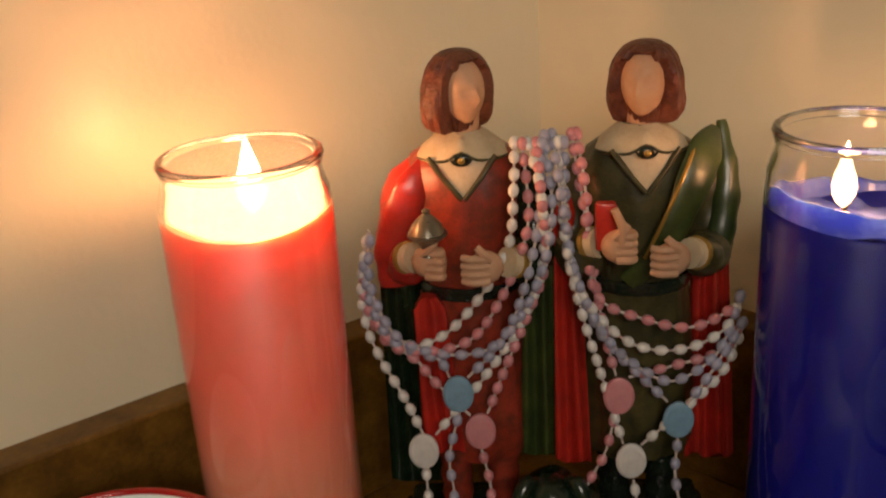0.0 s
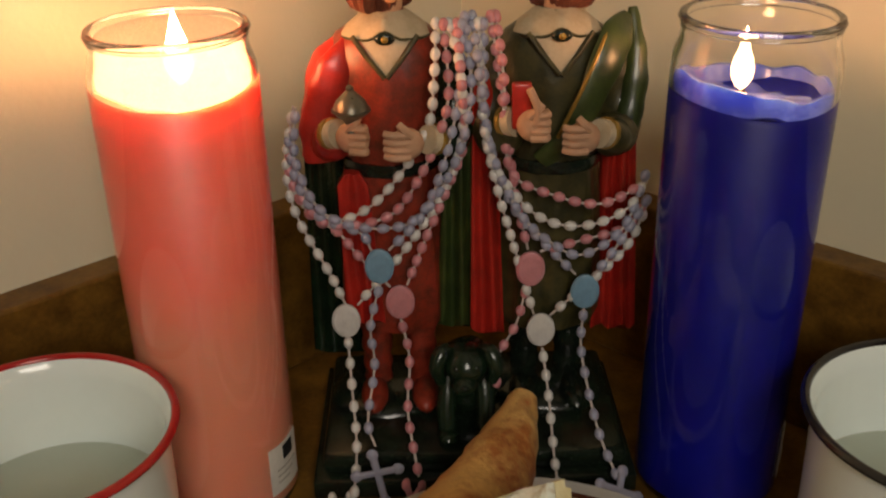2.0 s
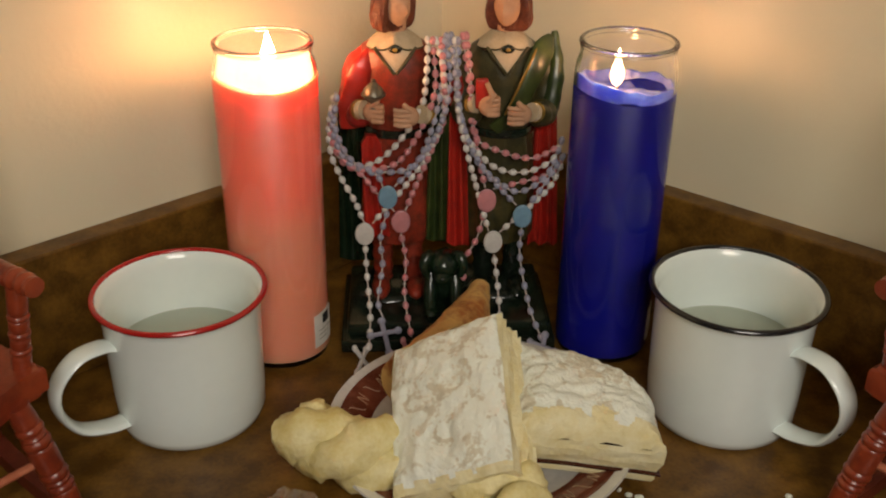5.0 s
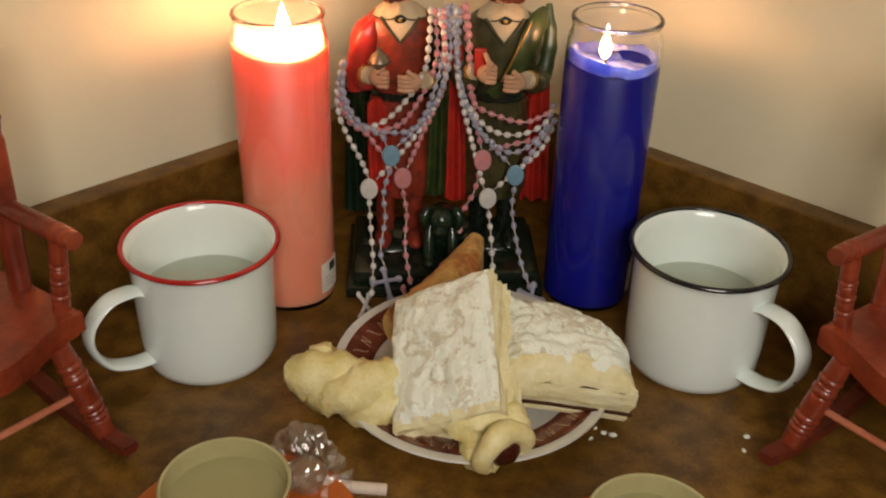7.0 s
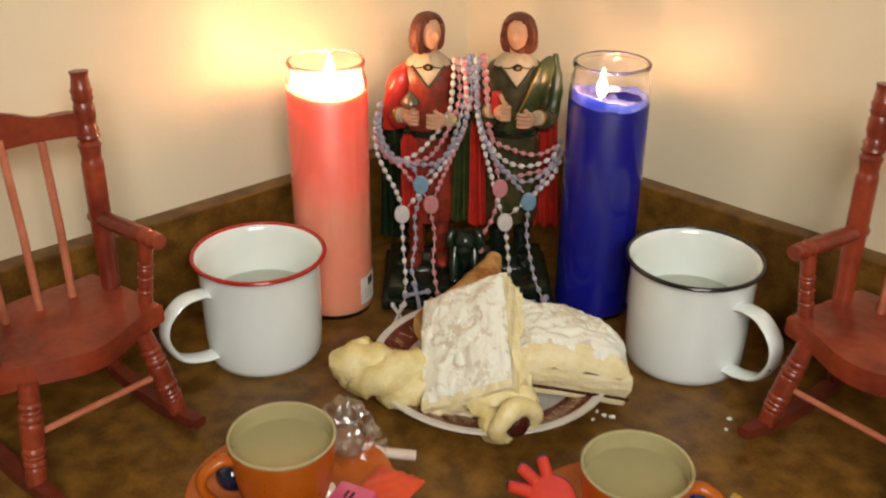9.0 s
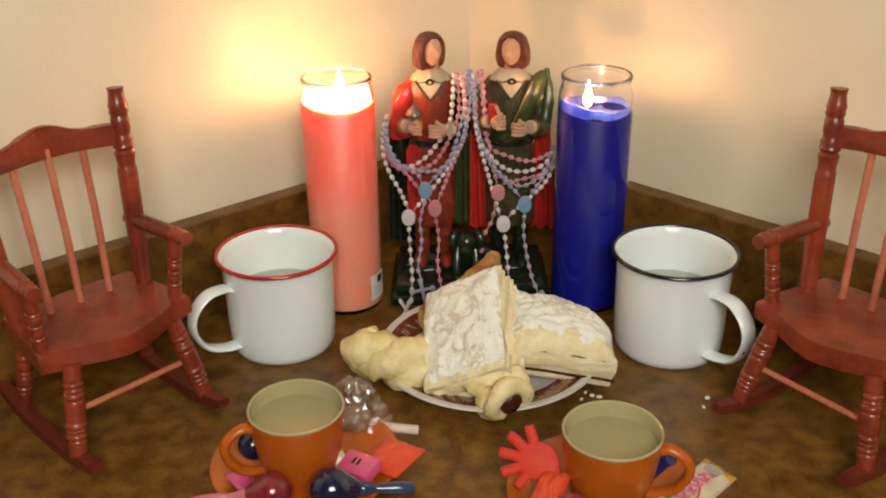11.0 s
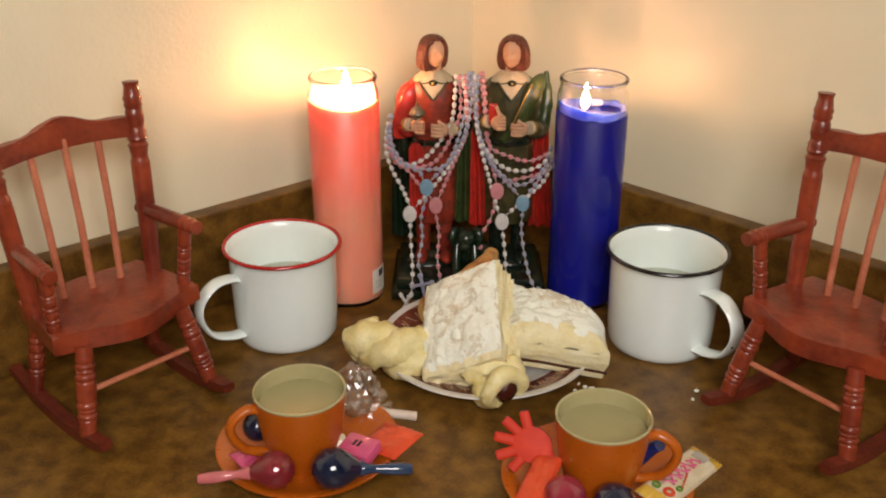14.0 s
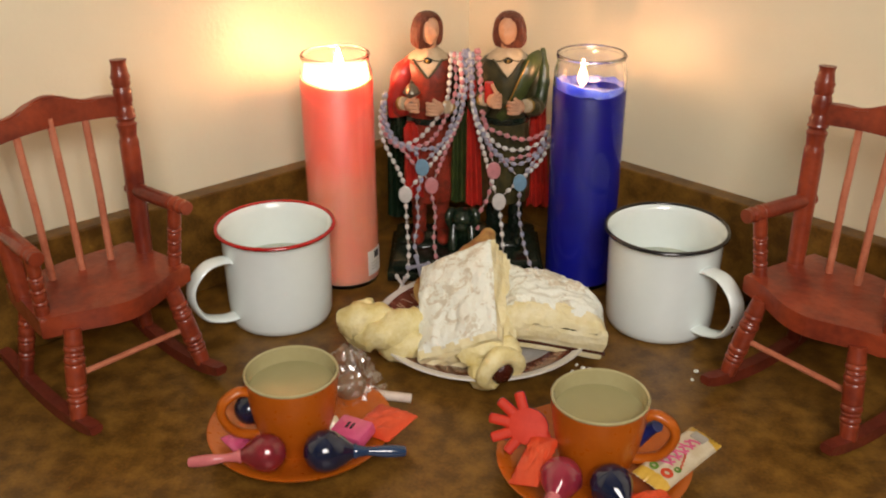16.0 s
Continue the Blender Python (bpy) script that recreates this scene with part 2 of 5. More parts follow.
LAMP_FACE = glow("lamp_diffuser", (1.0, 0.97, 0.9), 2.0)

# ---- shape helpers ----


def link(name, bm, material, smooth=True):
    me = bpy.data.meshes.new(name)
    bmesh.ops.recalc_face_normals(bm, faces=bm.faces)
    bm.to_mesh(me)
    bm.free()
    for m in material if isinstance(material, (list, tuple)) else [material]:
        me.materials.append(m)
    if smooth:
        me.shade_smooth()
        me.set_sharp_from_angle(angle=radians(42))
    return new(name, me)


def part(name, bm, material, parent, label="", smooth=True):
    ob = link(name, bm, material, smooth)
    ob.parent = parent
    if label:
        ob["label"] = label
    return ob


def thing(name, m, label, category, group=""):
    ob = new(name)
    ob.empty_display_size = 0.02
    ob.matrix_world = m
    return tagged(ob, label, category, group)


def structure(name, bm, material, label, category):
    return tagged(link(name, bm, material, False), label, category, kind="structure")


def rings(bm, loops, close=True, caps=(True, True), mi=0):
    """Faces between rings of points, each ring with as many points."""
    vs = [[bm.verts.new(p) for p in r] for r in loops]
    n = len(vs[0])
    for a, b in zip(vs, vs[1:]):
        for i in range(n if close else n - 1):
            j = (i + 1) % n
            bm.faces.new((a[i], a[j], b[j], b[i])).material_index = mi
    if caps[0]:
        bm.faces.new(vs[0][::-1]).material_index = mi
    if caps[1]:
        bm.faces.new(vs[-1]).material_index = mi
    return bm


def lathe(profile, seg=48, caps=(False, False), bm=None, mi=0, centre=(0, 0)):
    """A turned shape from (radius, height) pairs."""
    bm = bm or bmesh.new()
    return rings(bm, [[(centre[0] + r * math.cos(2 * math.pi * i / seg), centre[1] + r * math.sin(2 * math.pi * i / seg), z) for i in range(seg)]
                      for r, z in profile], True, caps, mi)


def spline(points, steps=8):
    """A smooth curve through the points."""
    ps = [Vector(p) for p in points]
    ps = [2 * ps[0] - ps[1], *ps, 2 * ps[-1] - ps[-2]]
    out = []
    for a, b, c, d in zip(ps, ps[1:], ps[2:], ps[3:]):
        for k in range(steps):
            t = k / steps
            out.append(0.5 * (2 * b + (c - a) * t + (2 * a - 5 * b + 4 * c - d) * t * t + (3 * b - a - 3 * c + d) * t ** 3))
    return out + [ps[-2]]


def tube(points, radius, seg=10, bm=None, mi=0, flat=1.0, up=(0, 0, 1)):
    """A swept round bar; radius is a number or a function of 0..1; flat squeezes it along its second axis."""
    bm = bm or bmesh.new()
    ps = [Vector(p) for p in points]
    side = None
    loops = []
    for i, p in enumerate(ps):
        d = (ps[min(i + 1, len(ps) - 1)] - ps[max(i - 1, 0)]).normalized()
        if side is None:
            side = d.cross(Vector(up))
            if side.length < 0.05:
                side = d.cross(Vector((1, 0, 0)))
        side = (side - d * side.dot(d)).normalized()
        nrm = side.cross(d)
        r = radius(i / (len(ps) - 1)) if callable(radius) else radius
        loops.append([p + side * r * math.cos(a) + nrm * r * flat * math.sin(a) for a in [2 * math.pi * k / seg for k in range(seg)]])
    return rings(bm, loops, True, (True, True), mi)


def ball(centre, size, bm=None, mi=0, seg=20, turn=None, warp=0.0, freq=60.0):
    """An ellipsoid with half-axes size."""
    bm = bm or bmesh.new()
    c = Vector(centre)
    loops = []
    n = max(6, seg // 2)
    for k in range(n + 1):
        th = math.pi * (0.02 + 0.96 * k / n)
        ring = []
        for i in range(seg):
            ph = 2 * math.pi * i / seg
            v = Vector((math.sin(th) * math.cos(ph) * size[0], math.sin(th) * math.sin(ph) * size[1], -math.cos(th) * size[2]))
            if turn:
                v = turn @ v
            p = c + v
            if warp:
                p += v.normalized() * warp * noise.noise(p * freq)
            ring.append(p)
        loops.append(ring)
    return rings(bm, loops, True, (True, True), mi)


def box(lo, hi, bm=None, bevel=0.0, mi=0):
    bm = bm or bmesh.new()
    (x0, y0, z0), (x1, y1, z1) = lo, hi
    vs = [bm.verts.new(p) for p in ((x0, y0, z0), (x1, y0, z0), (x1, y1, z0), (x0, y1, z0), (x0, y0, z1), (x1, y0, z1), (x1, y1, z1), (x0, y1, z1))]
    fs = [bm.faces.new([vs[i] for i in q]) for q in ((3, 2, 1, 0), (4, 5, 6, 7), (0, 1, 5, 4), (1, 2, 6, 5), (2, 3, 7, 6), (3, 0, 4, 7))]
    for f in fs:
        f.material_index = mi
    if bevel:
        for f in bmesh.ops.bevel(bm, geom=list({e for f in fs for e in f.edges}), offset=bevel, segments=2, affect="EDGES", profile=0.5)["faces"]:
            f.material_index = mi
    return bm


def prism(outline, z0, z1, bm=None, bevel=0.0, mi=0):
    """A slab over a flat outline of (x, y) points."""
    bm = bm or bmesh.new()
    before = set(bm.faces)
    rings(bm, [[(x, y, z0) for x, y in outline], [(x, y, z1) for x, y in outline]], True, (True, True), mi)
    if bevel:
        tops = [f for f in bm.faces if f not in before and len(f.verts) == len(outline)]
        for f in bmesh.ops.bevel(bm, geom=list({e for f in tops for e in f.edges}), offset=bevel, segments=2, affect="EDGES", profile=0.5)["faces"]:
            f.material_index = mi
    return bm


# ---- the kitchen corner: walls, counter, splashback ----
CORNER = Vector((0.191, 0.634, 0))
ALONG_L, ALONG_R = Vector((-0.758, -0.652, 0)), Vector((0.734, -0.679, 0))
IN_L, IN_R = Vector((0.652, -0.758, 0)), Vector((-0.679, -0.734, 0))
CEILING, GROUND, REACH = 1.5, -0.9, 2.2


def meet(dl, dr):
    """The point dl from the wall on one side and dr from the other."""
    a = np.array([[IN_L.x, IN_L.y], [IN_R.x, IN_R.y]])
    q = np.linalg.solve(a, np.array([IN_L.dot(CORNER) + dl, IN_R.dot(CORNER) + dr]))
    return Vector((q[0], q[1], 0))


END_L, END_R = CORNER + ALONG_L * REACH, CORNER + ALONG_R * REACH
flat = lambda v: (v.x, v.y)
structure("wall_north_west", prism([flat(CORNER - ALONG_L * 0.12), flat(END_L), flat(END_L - IN_L * 0.1), flat(CORNER - ALONG_L * 0.12 - IN_L * 0.1)], GROUND, CEILING),
          WALL, "smooth cream painted kitchen wall", "wall")
structure("wall_north_east", prism([flat(CORNER), flat(END_R), flat(END_R - IN_R * 0.1), flat(CORNER - IN_R * 0.1)], GROUND, CEILING),
          WALL, "smooth cream painted kitchen wall", "wall")
structure("wall_west", box((END_L.x - 0.1, -2.3, GROUND), (END_L.x, END_L.y, CEILING)), WALL, "plain cream painted wall", "wall")
structure("wall_east", box((END_R.x, -2.3, GROUND), (END_R.x + 0.1, END_R.y, CEILING)), WALL, "plain cream painted wall", "wall")
structure("wall_south", box((END_L.x - 0.1, -2.4, GROUND), (END_R.x + 0.1, -2.3, CEILING)), WALL, "plain cream painted wall", "wall")
structure("floor", box((-1.7, -2.4, GROUND - 0.1), (2.1, 0.9, GROUND)), FLOOR, "plain brown kitchen floor", "floor")
structure("ceiling", box((-1.7, -2.4, CEILING), (2.1, 0.9, CEILING + 0.1)), CEIL, "plain white ceiling", "ceiling")


def l_shape(depth, z0, z1, bevel=0.0):
    e = REACH - 0.02
    pts = [CORNER, CORNER + ALONG_L * e, CORNER + ALONG_L * e + IN_L * depth, meet(depth, depth), CORNER + ALONG_R * e + IN_R * depth, CORNER + ALONG_R * e]
    return prism([flat(p) for p in pts], z0, z1, None, bevel)


structure("counter", l_shape(0.63, -0.04, 0.0), COUNTER, "brown mottled laminate kitchen counter in a corner", "counter")
structure("counter_base", l_shape(0.58, GROUND, -0.04), COUNTER, "plain base under the kitchen counter", "cabinet base")
SPLASH, THICK = 0.087, 0.017
for name, along, inward, start in (("splashback_west", ALONG_L, IN_L, 0.0), ("splashback_east", ALONG_R, IN_R, 0.021)):
    a, b = CORNER + along * start, CORNER + along * 2.1
    structure(name, prism([flat(a), flat(b), flat(b + inward * THICK), flat(a + inward * THICK)], 0.0, SPLASH, None, 0.0015), COUNTER,
              "low brown mottled laminate splashback along the wall", "splashback")
# unseen lamp, added only to give room_light a body and glowing face
lamp = thing("floor_lamp", pose(LAMP_EYE[0], LAMP_EYE[1], GROUND), "unseen white floor lamp with a glowing panel, added as a body for the room light", "floor lamp")
part("base", lathe([(0.0, 0.0), (0.14, 0.0), (0.14, 0.012), (0.13, 0.018), (0.02, 0.026), (0.0, 0.026)], 40), CEIL, lamp)
part("pole", tube([(0, -0.12, 0.02), (0, -0.12, 1.2), (0, -0.06, 1.66)], 0.012, 12), CEIL, lamp)
panel = part("panel", box((-0.29, -0.215, 0.008), (0.29, 0.215, 0.030), None, 0.004), CEIL, lamp, "flat white head of the unseen lamp")
panel.matrix_local = Matrix.Translation((0, 0, -GROUND)) @ look((0, 0, LAMP_EYE[2]), Vector(LAMP_AIM) - Vector((LAMP_EYE[0], LAMP_EYE[1], 0)))
part("diffuser", box((-0.275, -0.20, 0.0045), (0.275, 0.20, 0.0075)), LAMP_FACE, panel, "added glowing face of the unseen lamp")

# ---- candles ----


def candle(name, at, layers, flame_at, flame_size, flame_material, label, wax_top, melt, haze, lift):
    """A tall glass votive candle: glass, wax, wick, flame."""
    ob = thing(name, pose(*at, 0), label, "candle", "candles beside the statue")
    R, H = 0.0298, 0.203
    outer = [(0.0, 0.0), (0.024, 0.0), (0.0285, 0.002), (R, 0.006), (R, 0.182), (0.0292, 0.189), (0.0275, 0.1945), (0.0272, 0.197), (0.0282, 0.2005), (0.0282, 0.2018), (0.0272, H)]
    inner = [(0.0260, 0.2025), (0.0254, 0.2005), (0.0252, 0.197), (0.0256, 0.194), (0.0272, 0.188), (0.0280, 0.181), (0.0280, 0.008), (0.0, 0.0055)]
    g = part("glass", lathe(outer + inner, 64), CLEAR, ob, "clear glass jar with a rolled lip")
    g.visible_shadow = False
    part("lip", lathe([(0.0268 + 0.0017 * math.cos(radians(a)), 0.2012 + 0.0019 * math.sin(radians(a))) for a in range(0, 361, 45)], 64), CLEAR, ob, "thick rounded glass lip")
    # added sleeve inside the jar that imitates the flame's glare
    if haze:
        f = part("wax_film", lathe([(0.0268, 0.179), (0.0266, 0.190), (0.0247, 0.196), (0.0248, 0.2005), (0.0246, 0.2005), (0.0245, 0.196), (0.0264, 0.190), (0.0266, 0.179)], 48), HAZE, ob, "translucent sleeve added inside the glass to imitate flame glare")
        f.visible_shadow = False
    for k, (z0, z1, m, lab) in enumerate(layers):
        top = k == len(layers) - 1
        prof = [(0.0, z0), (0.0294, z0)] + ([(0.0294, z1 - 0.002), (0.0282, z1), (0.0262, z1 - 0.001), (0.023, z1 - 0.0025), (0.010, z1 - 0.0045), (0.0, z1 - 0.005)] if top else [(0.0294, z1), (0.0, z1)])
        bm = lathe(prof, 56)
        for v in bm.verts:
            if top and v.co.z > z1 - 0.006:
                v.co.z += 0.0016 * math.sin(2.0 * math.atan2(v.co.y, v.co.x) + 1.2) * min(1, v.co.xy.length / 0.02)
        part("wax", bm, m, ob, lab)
    pool = lathe([(0.0, wax_top - 0.0060), (0.0255, wax_top - 0.0050), (0.0276, wax_top - 0.0030), (0.0278, wax_top + 0.0022), (0.0276, wax_top + 0.0052), (0.0262, wax_top + 0.0048), (0.0240, wax_top - 0.0008), (0.0, wax_top - 0.0030)], 56)
    for v in pool.verts:
        v.co.z += (0.0032 * noise.noise(v.co * 95) + 0.0016 * math.sin(2.0 * math.atan2(v.co.y, v.co.x) + 1.2) + 0.0035 * math.cos(math.atan2(v.co.y, v.co.x) - 3.9) - 0.0022) * min(1, v.co.xy.length / 0.02)
    part("melted_wax", pool, melt, ob, "pale melted wax round the wick")
    fx, fy = flame_at
    part("wick", tube(spline([(fx, fy, wax_top - 0.008), (fx + 0.0006, fy, wax_top - 0.002), (fx + 0.0014, fy, wax_top + 0.004 + lift)], 4), 0.0008, 6), WICK, ob)
    w, h = flame_size
    prof = [(0.0, 0.0), (0.55, 0.08), (0.9, 0.2), (1.0, 0.32), (0.82, 0.5), (0.5, 0.7), (0.22, 0.88), (0.0, 1.0)]
    part("flame", lathe([(r * w, wax_top - 0.001 + lift + z * h) for r, z in prof], 16, (False, False), None, 0, (fx, fy)), flame_material, ob, "bright yellow candle flame")
    return ob


def curved_patch(radius, a0, a1, z0, z1, bm=None, mi=0, n=8, wave=0.0):
    """A thin sheet wrapped on a cylinder."""
    bm = bm or bmesh.new()
    loops = []
    for i in range(n + 1):
        a = radians(a0 + (a1 - a0) * i / n)
        c, s = math.cos(a), math.sin(a)
        dz = wave * math.sin(i * 1.3)
        loops.append([(c * radius, s * radius, z0 + dz), (c * (radius + 0.0003), s * (radius + 0.0003), z0 + dz),
                      (c * (radius + 0.0003), s * (radius + 0.0003), z1 + dz), (c * radius, s * radius, z1 + dz)])
    return rings(bm, loops, True, (True, True), mi)


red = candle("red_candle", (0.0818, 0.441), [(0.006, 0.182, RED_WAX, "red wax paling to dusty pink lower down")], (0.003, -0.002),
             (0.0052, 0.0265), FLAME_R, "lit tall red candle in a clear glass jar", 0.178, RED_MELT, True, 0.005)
blue = candle("blue_candle", (0.288, 0.441), [(0.006, 0.1745, BLUE_WAX, "deep blue wax")], (-0.007, -0.008), (0.0040, 0.0225), FLAME_B,
              "lit tall blue candle in a clear glass jar", 0.177, BLUE_MELT, False, 0.002)
for ob, a in ((red, -24), (blue, -14)):
    st = part("sticker", curved_patch(0.0300, a - 19, a + 19, 0.011, 0.034), PAPER, ob, "small white price sticker")
    part("logo_block", curved_patch(0.0304, a - 4, a + 9, 0.026, 0.0325), INK, st)
    for k in range(3):
        part("print_bar", curved_patch(0.0304, a - 12, a + 12 - 5 * k, 0.022 - 0.003 * k, 0.0226 - 0.003 * k), GREY_FOIL, st)
for k in range(7):
    part("print_bar", curved_patch(0.0300, -6 + 4 * (k % 2), 18 + 3 * (k % 3), 0.112 + 0.0075 * k, 0.116 + 0.0075 * k), PAPER, blue, "white printed mark")

# ---- the statue: two robed figures on one base, one plain mesh ----
MS = [S_HAIR, S_SKIN, S_RED, S_WINE, S_GREEN, S_OLIVE, S_BLACK, S_CREAM, S_GOLD, S_PEWTER, S_DARK]
HAIR, SKIN, RED, WINE, GREEN, OLIVE, BLACK, CREAM, GOLD, PEWTER, DARK = range(11)


def robe(bm, cx, cy, sections, mi, fold=0.0, folds=9, seg=44):
    """Oval rings (z, half width, half depth, shift x, shift y) joined into a draped body; the folds deepen downwards."""
    loops = []
    for z, a, b, dx, dy in sections:
        deep = fold * (1.0 if z < 0.10 else 0.75 if z < 0.15 else 0.35)
        ring = []
        for i in range(seg):
            t = 2 * math.pi * i / seg
            k = 1 + deep * (math.sin(folds * t + 25 * z) + 0.45 * math.sin((2 * folds + 3) * t - 30 * z))
            ring.append((cx + dx + a * k * math.cos(t), cy + dy + b * k * math.sin(t), z))
        loops.append(ring)
    return rings(bm, loops, True, (True, True), mi)


def hanging_cloth(bm, top, foot, y, width, folds, mi, depth=0.0035, hem=0.002):
    """A thick hanging cloth with vertical folds, from (x, z) at the top to (x, z) at the foot; width is (top, foot)."""
    loops, n, m = [], 28, 14
    for k in range(m + 1):
        t = k / m
        x0, z0 = top[0] + (foot[0] - top[0]) * t, top[1] + (foot[1] - top[1]) * t
        w = (width[0] + (width[1] - width[0]) * t) * (0.5 if k == 0 else 1)
        front = []
        for i in range(n + 1):
            u = -1 + 2 * i / n
            wave = math.sin(math.pi * folds * (u + 0.08 * math.sin(5 * t)))
            front.append((x0 + u * w / 2, y - depth * (0.4 + 0.6 * t) * (1 + wave) * (1 - 0.6 * u * u) - 0.002, z0 + hem * wave * t ** 3))
        back = [(x, y + 0.003, z) for x, _, z in front[::-1]]
        loops.append(front + back)
    return rings(bm, loops, True, (True, True), mi)


def head(bm, at, yaw, tip):
    """A plain head with soft relief, and shoulder-length hair open over the face; it looks along -y before the turn."""
    turn = pose(*at, tip, 0, yaw)
    # face
    n, seg = 22, 36
    loops = []
    for k in range(n + 1):
        th = math.pi * (0.02 + 0.96 * k / n)
        ring = []
        for i in range(seg):
            ph = 2 * math.pi * i / seg
            x, y, z = 0.0083 * math.sin(th) * math.cos(ph), 0.0096 * math.sin(th) * math.sin(ph), -0.0125 * math.cos(th)
            x *= 1 - 0.16 * max(0, -z / 0.0125) ** 2
            if y < 0:
                y -= 0.0024 * math.exp(-(x / 0.0012) ** 2 - ((z + 0.0012) / 0.0026) ** 2)
                y -= 0.0006 * math.exp(-(x / 0.0028) ** 2 - ((z + 0.0062) / 0.0012) ** 2) + 0.0008 * math.exp(-(x / 0.003) ** 2 - ((z + 0.0105) / 0.002) ** 2)
                y += 0.0017 * math.exp(-((abs(x) - 0.0034) / 0.0018) ** 2 - ((z - 0.0014) / 0.0016) ** 2)
                y -= 0.0005 * math.exp(-((abs(x) - 0.0030) / 0.0026) ** 2 - ((z - 0.0042) / 0.0010) ** 2)
            ring.append(turn @ Vector((x, y, z)))
        loops.append(ring)
    rings(bm, loops, True, (True, True), SKIN)
    # hair: rings round the head, drawn in where the face shows
    loops, seg = [], 72
    prof = [(-0.0150, 0.0098), (-0.0140, 0.0118), (-0.0110, 0.0134), (-0.0070, 0.0140), (-0.0030, 0.0138), (0.0010, 0.0134), (0.0045, 0.0128), (0.0075, 0.0118), (0.0100, 0.0105), (0.0125, 0.0084), (0.0143, 0.0055), (0.0152, 0.0018)]
    for z, r in prof:
        ring = []
        half = 58 if z < 0.0040 else 58 * max(0.0, 1 - ((z - 0.0040) / 0.0072) ** 2) ** 0.5
        half += 6 * max(0.0, min(1.0, (-z - 0.004) / 0.006))
        for i in range(seg):
            a = 2 * math.pi * i / seg
            off = abs((math.degrees(a) - 270 - 3 + 180) % 360 - 180)
            shut = min(1.0, max(0.0, (off - half) / 9 + 0.5)) if half > 1 else 1.0
            strand = 1 + 0.035 * math.sin(17 * a + 160 * z) + 0.025 * math.sin(31 * a - 240 * z)
            k = r * (0.52 + 0.48 * shut) * strand
            ring.append(turn @ Vector((k * math.cos(a), 0.0022 + k * 0.98 * math.sin(a), z)))
        loops.append(ring)
    rings(bm, loops, True, (True, True), HAIR)


def palm(bm, at, side, rise, grip):
    """A closed palm with four fingers and a thumb; side is the way the fingers point along x."""
    x, y, z = at
    ball((x, y, z), (0.0066, 0.0048, 0.0064), bm, SKIN, 16)
    for f in range(4):
        h = z + 0.0046 - 0.0030 * f
        tube(spline([(x - side * 0.001, y - 0.0030, h + rise * 0.2), (x + side * 0.0045, y - 0.0045, h + rise * 0.6), (x + side * (0.0085 - grip), y - 0.0028 + grip * 0.4, h + rise)], 4), lambda t: 0.0018 - 0.0004 * t, 8, bm, SKIN)
    tube(spline([(x - side * 0.002, y - 0.0030, z + 0.0042), (x + side * 0.001, y - 0.0042, z + 0.0072), (x + side * 0.0030, y - 0.0035, z + 0.0092)], 4), lambda t: 0.0019 - 0.0005 * t, 8, bm, SKIN)


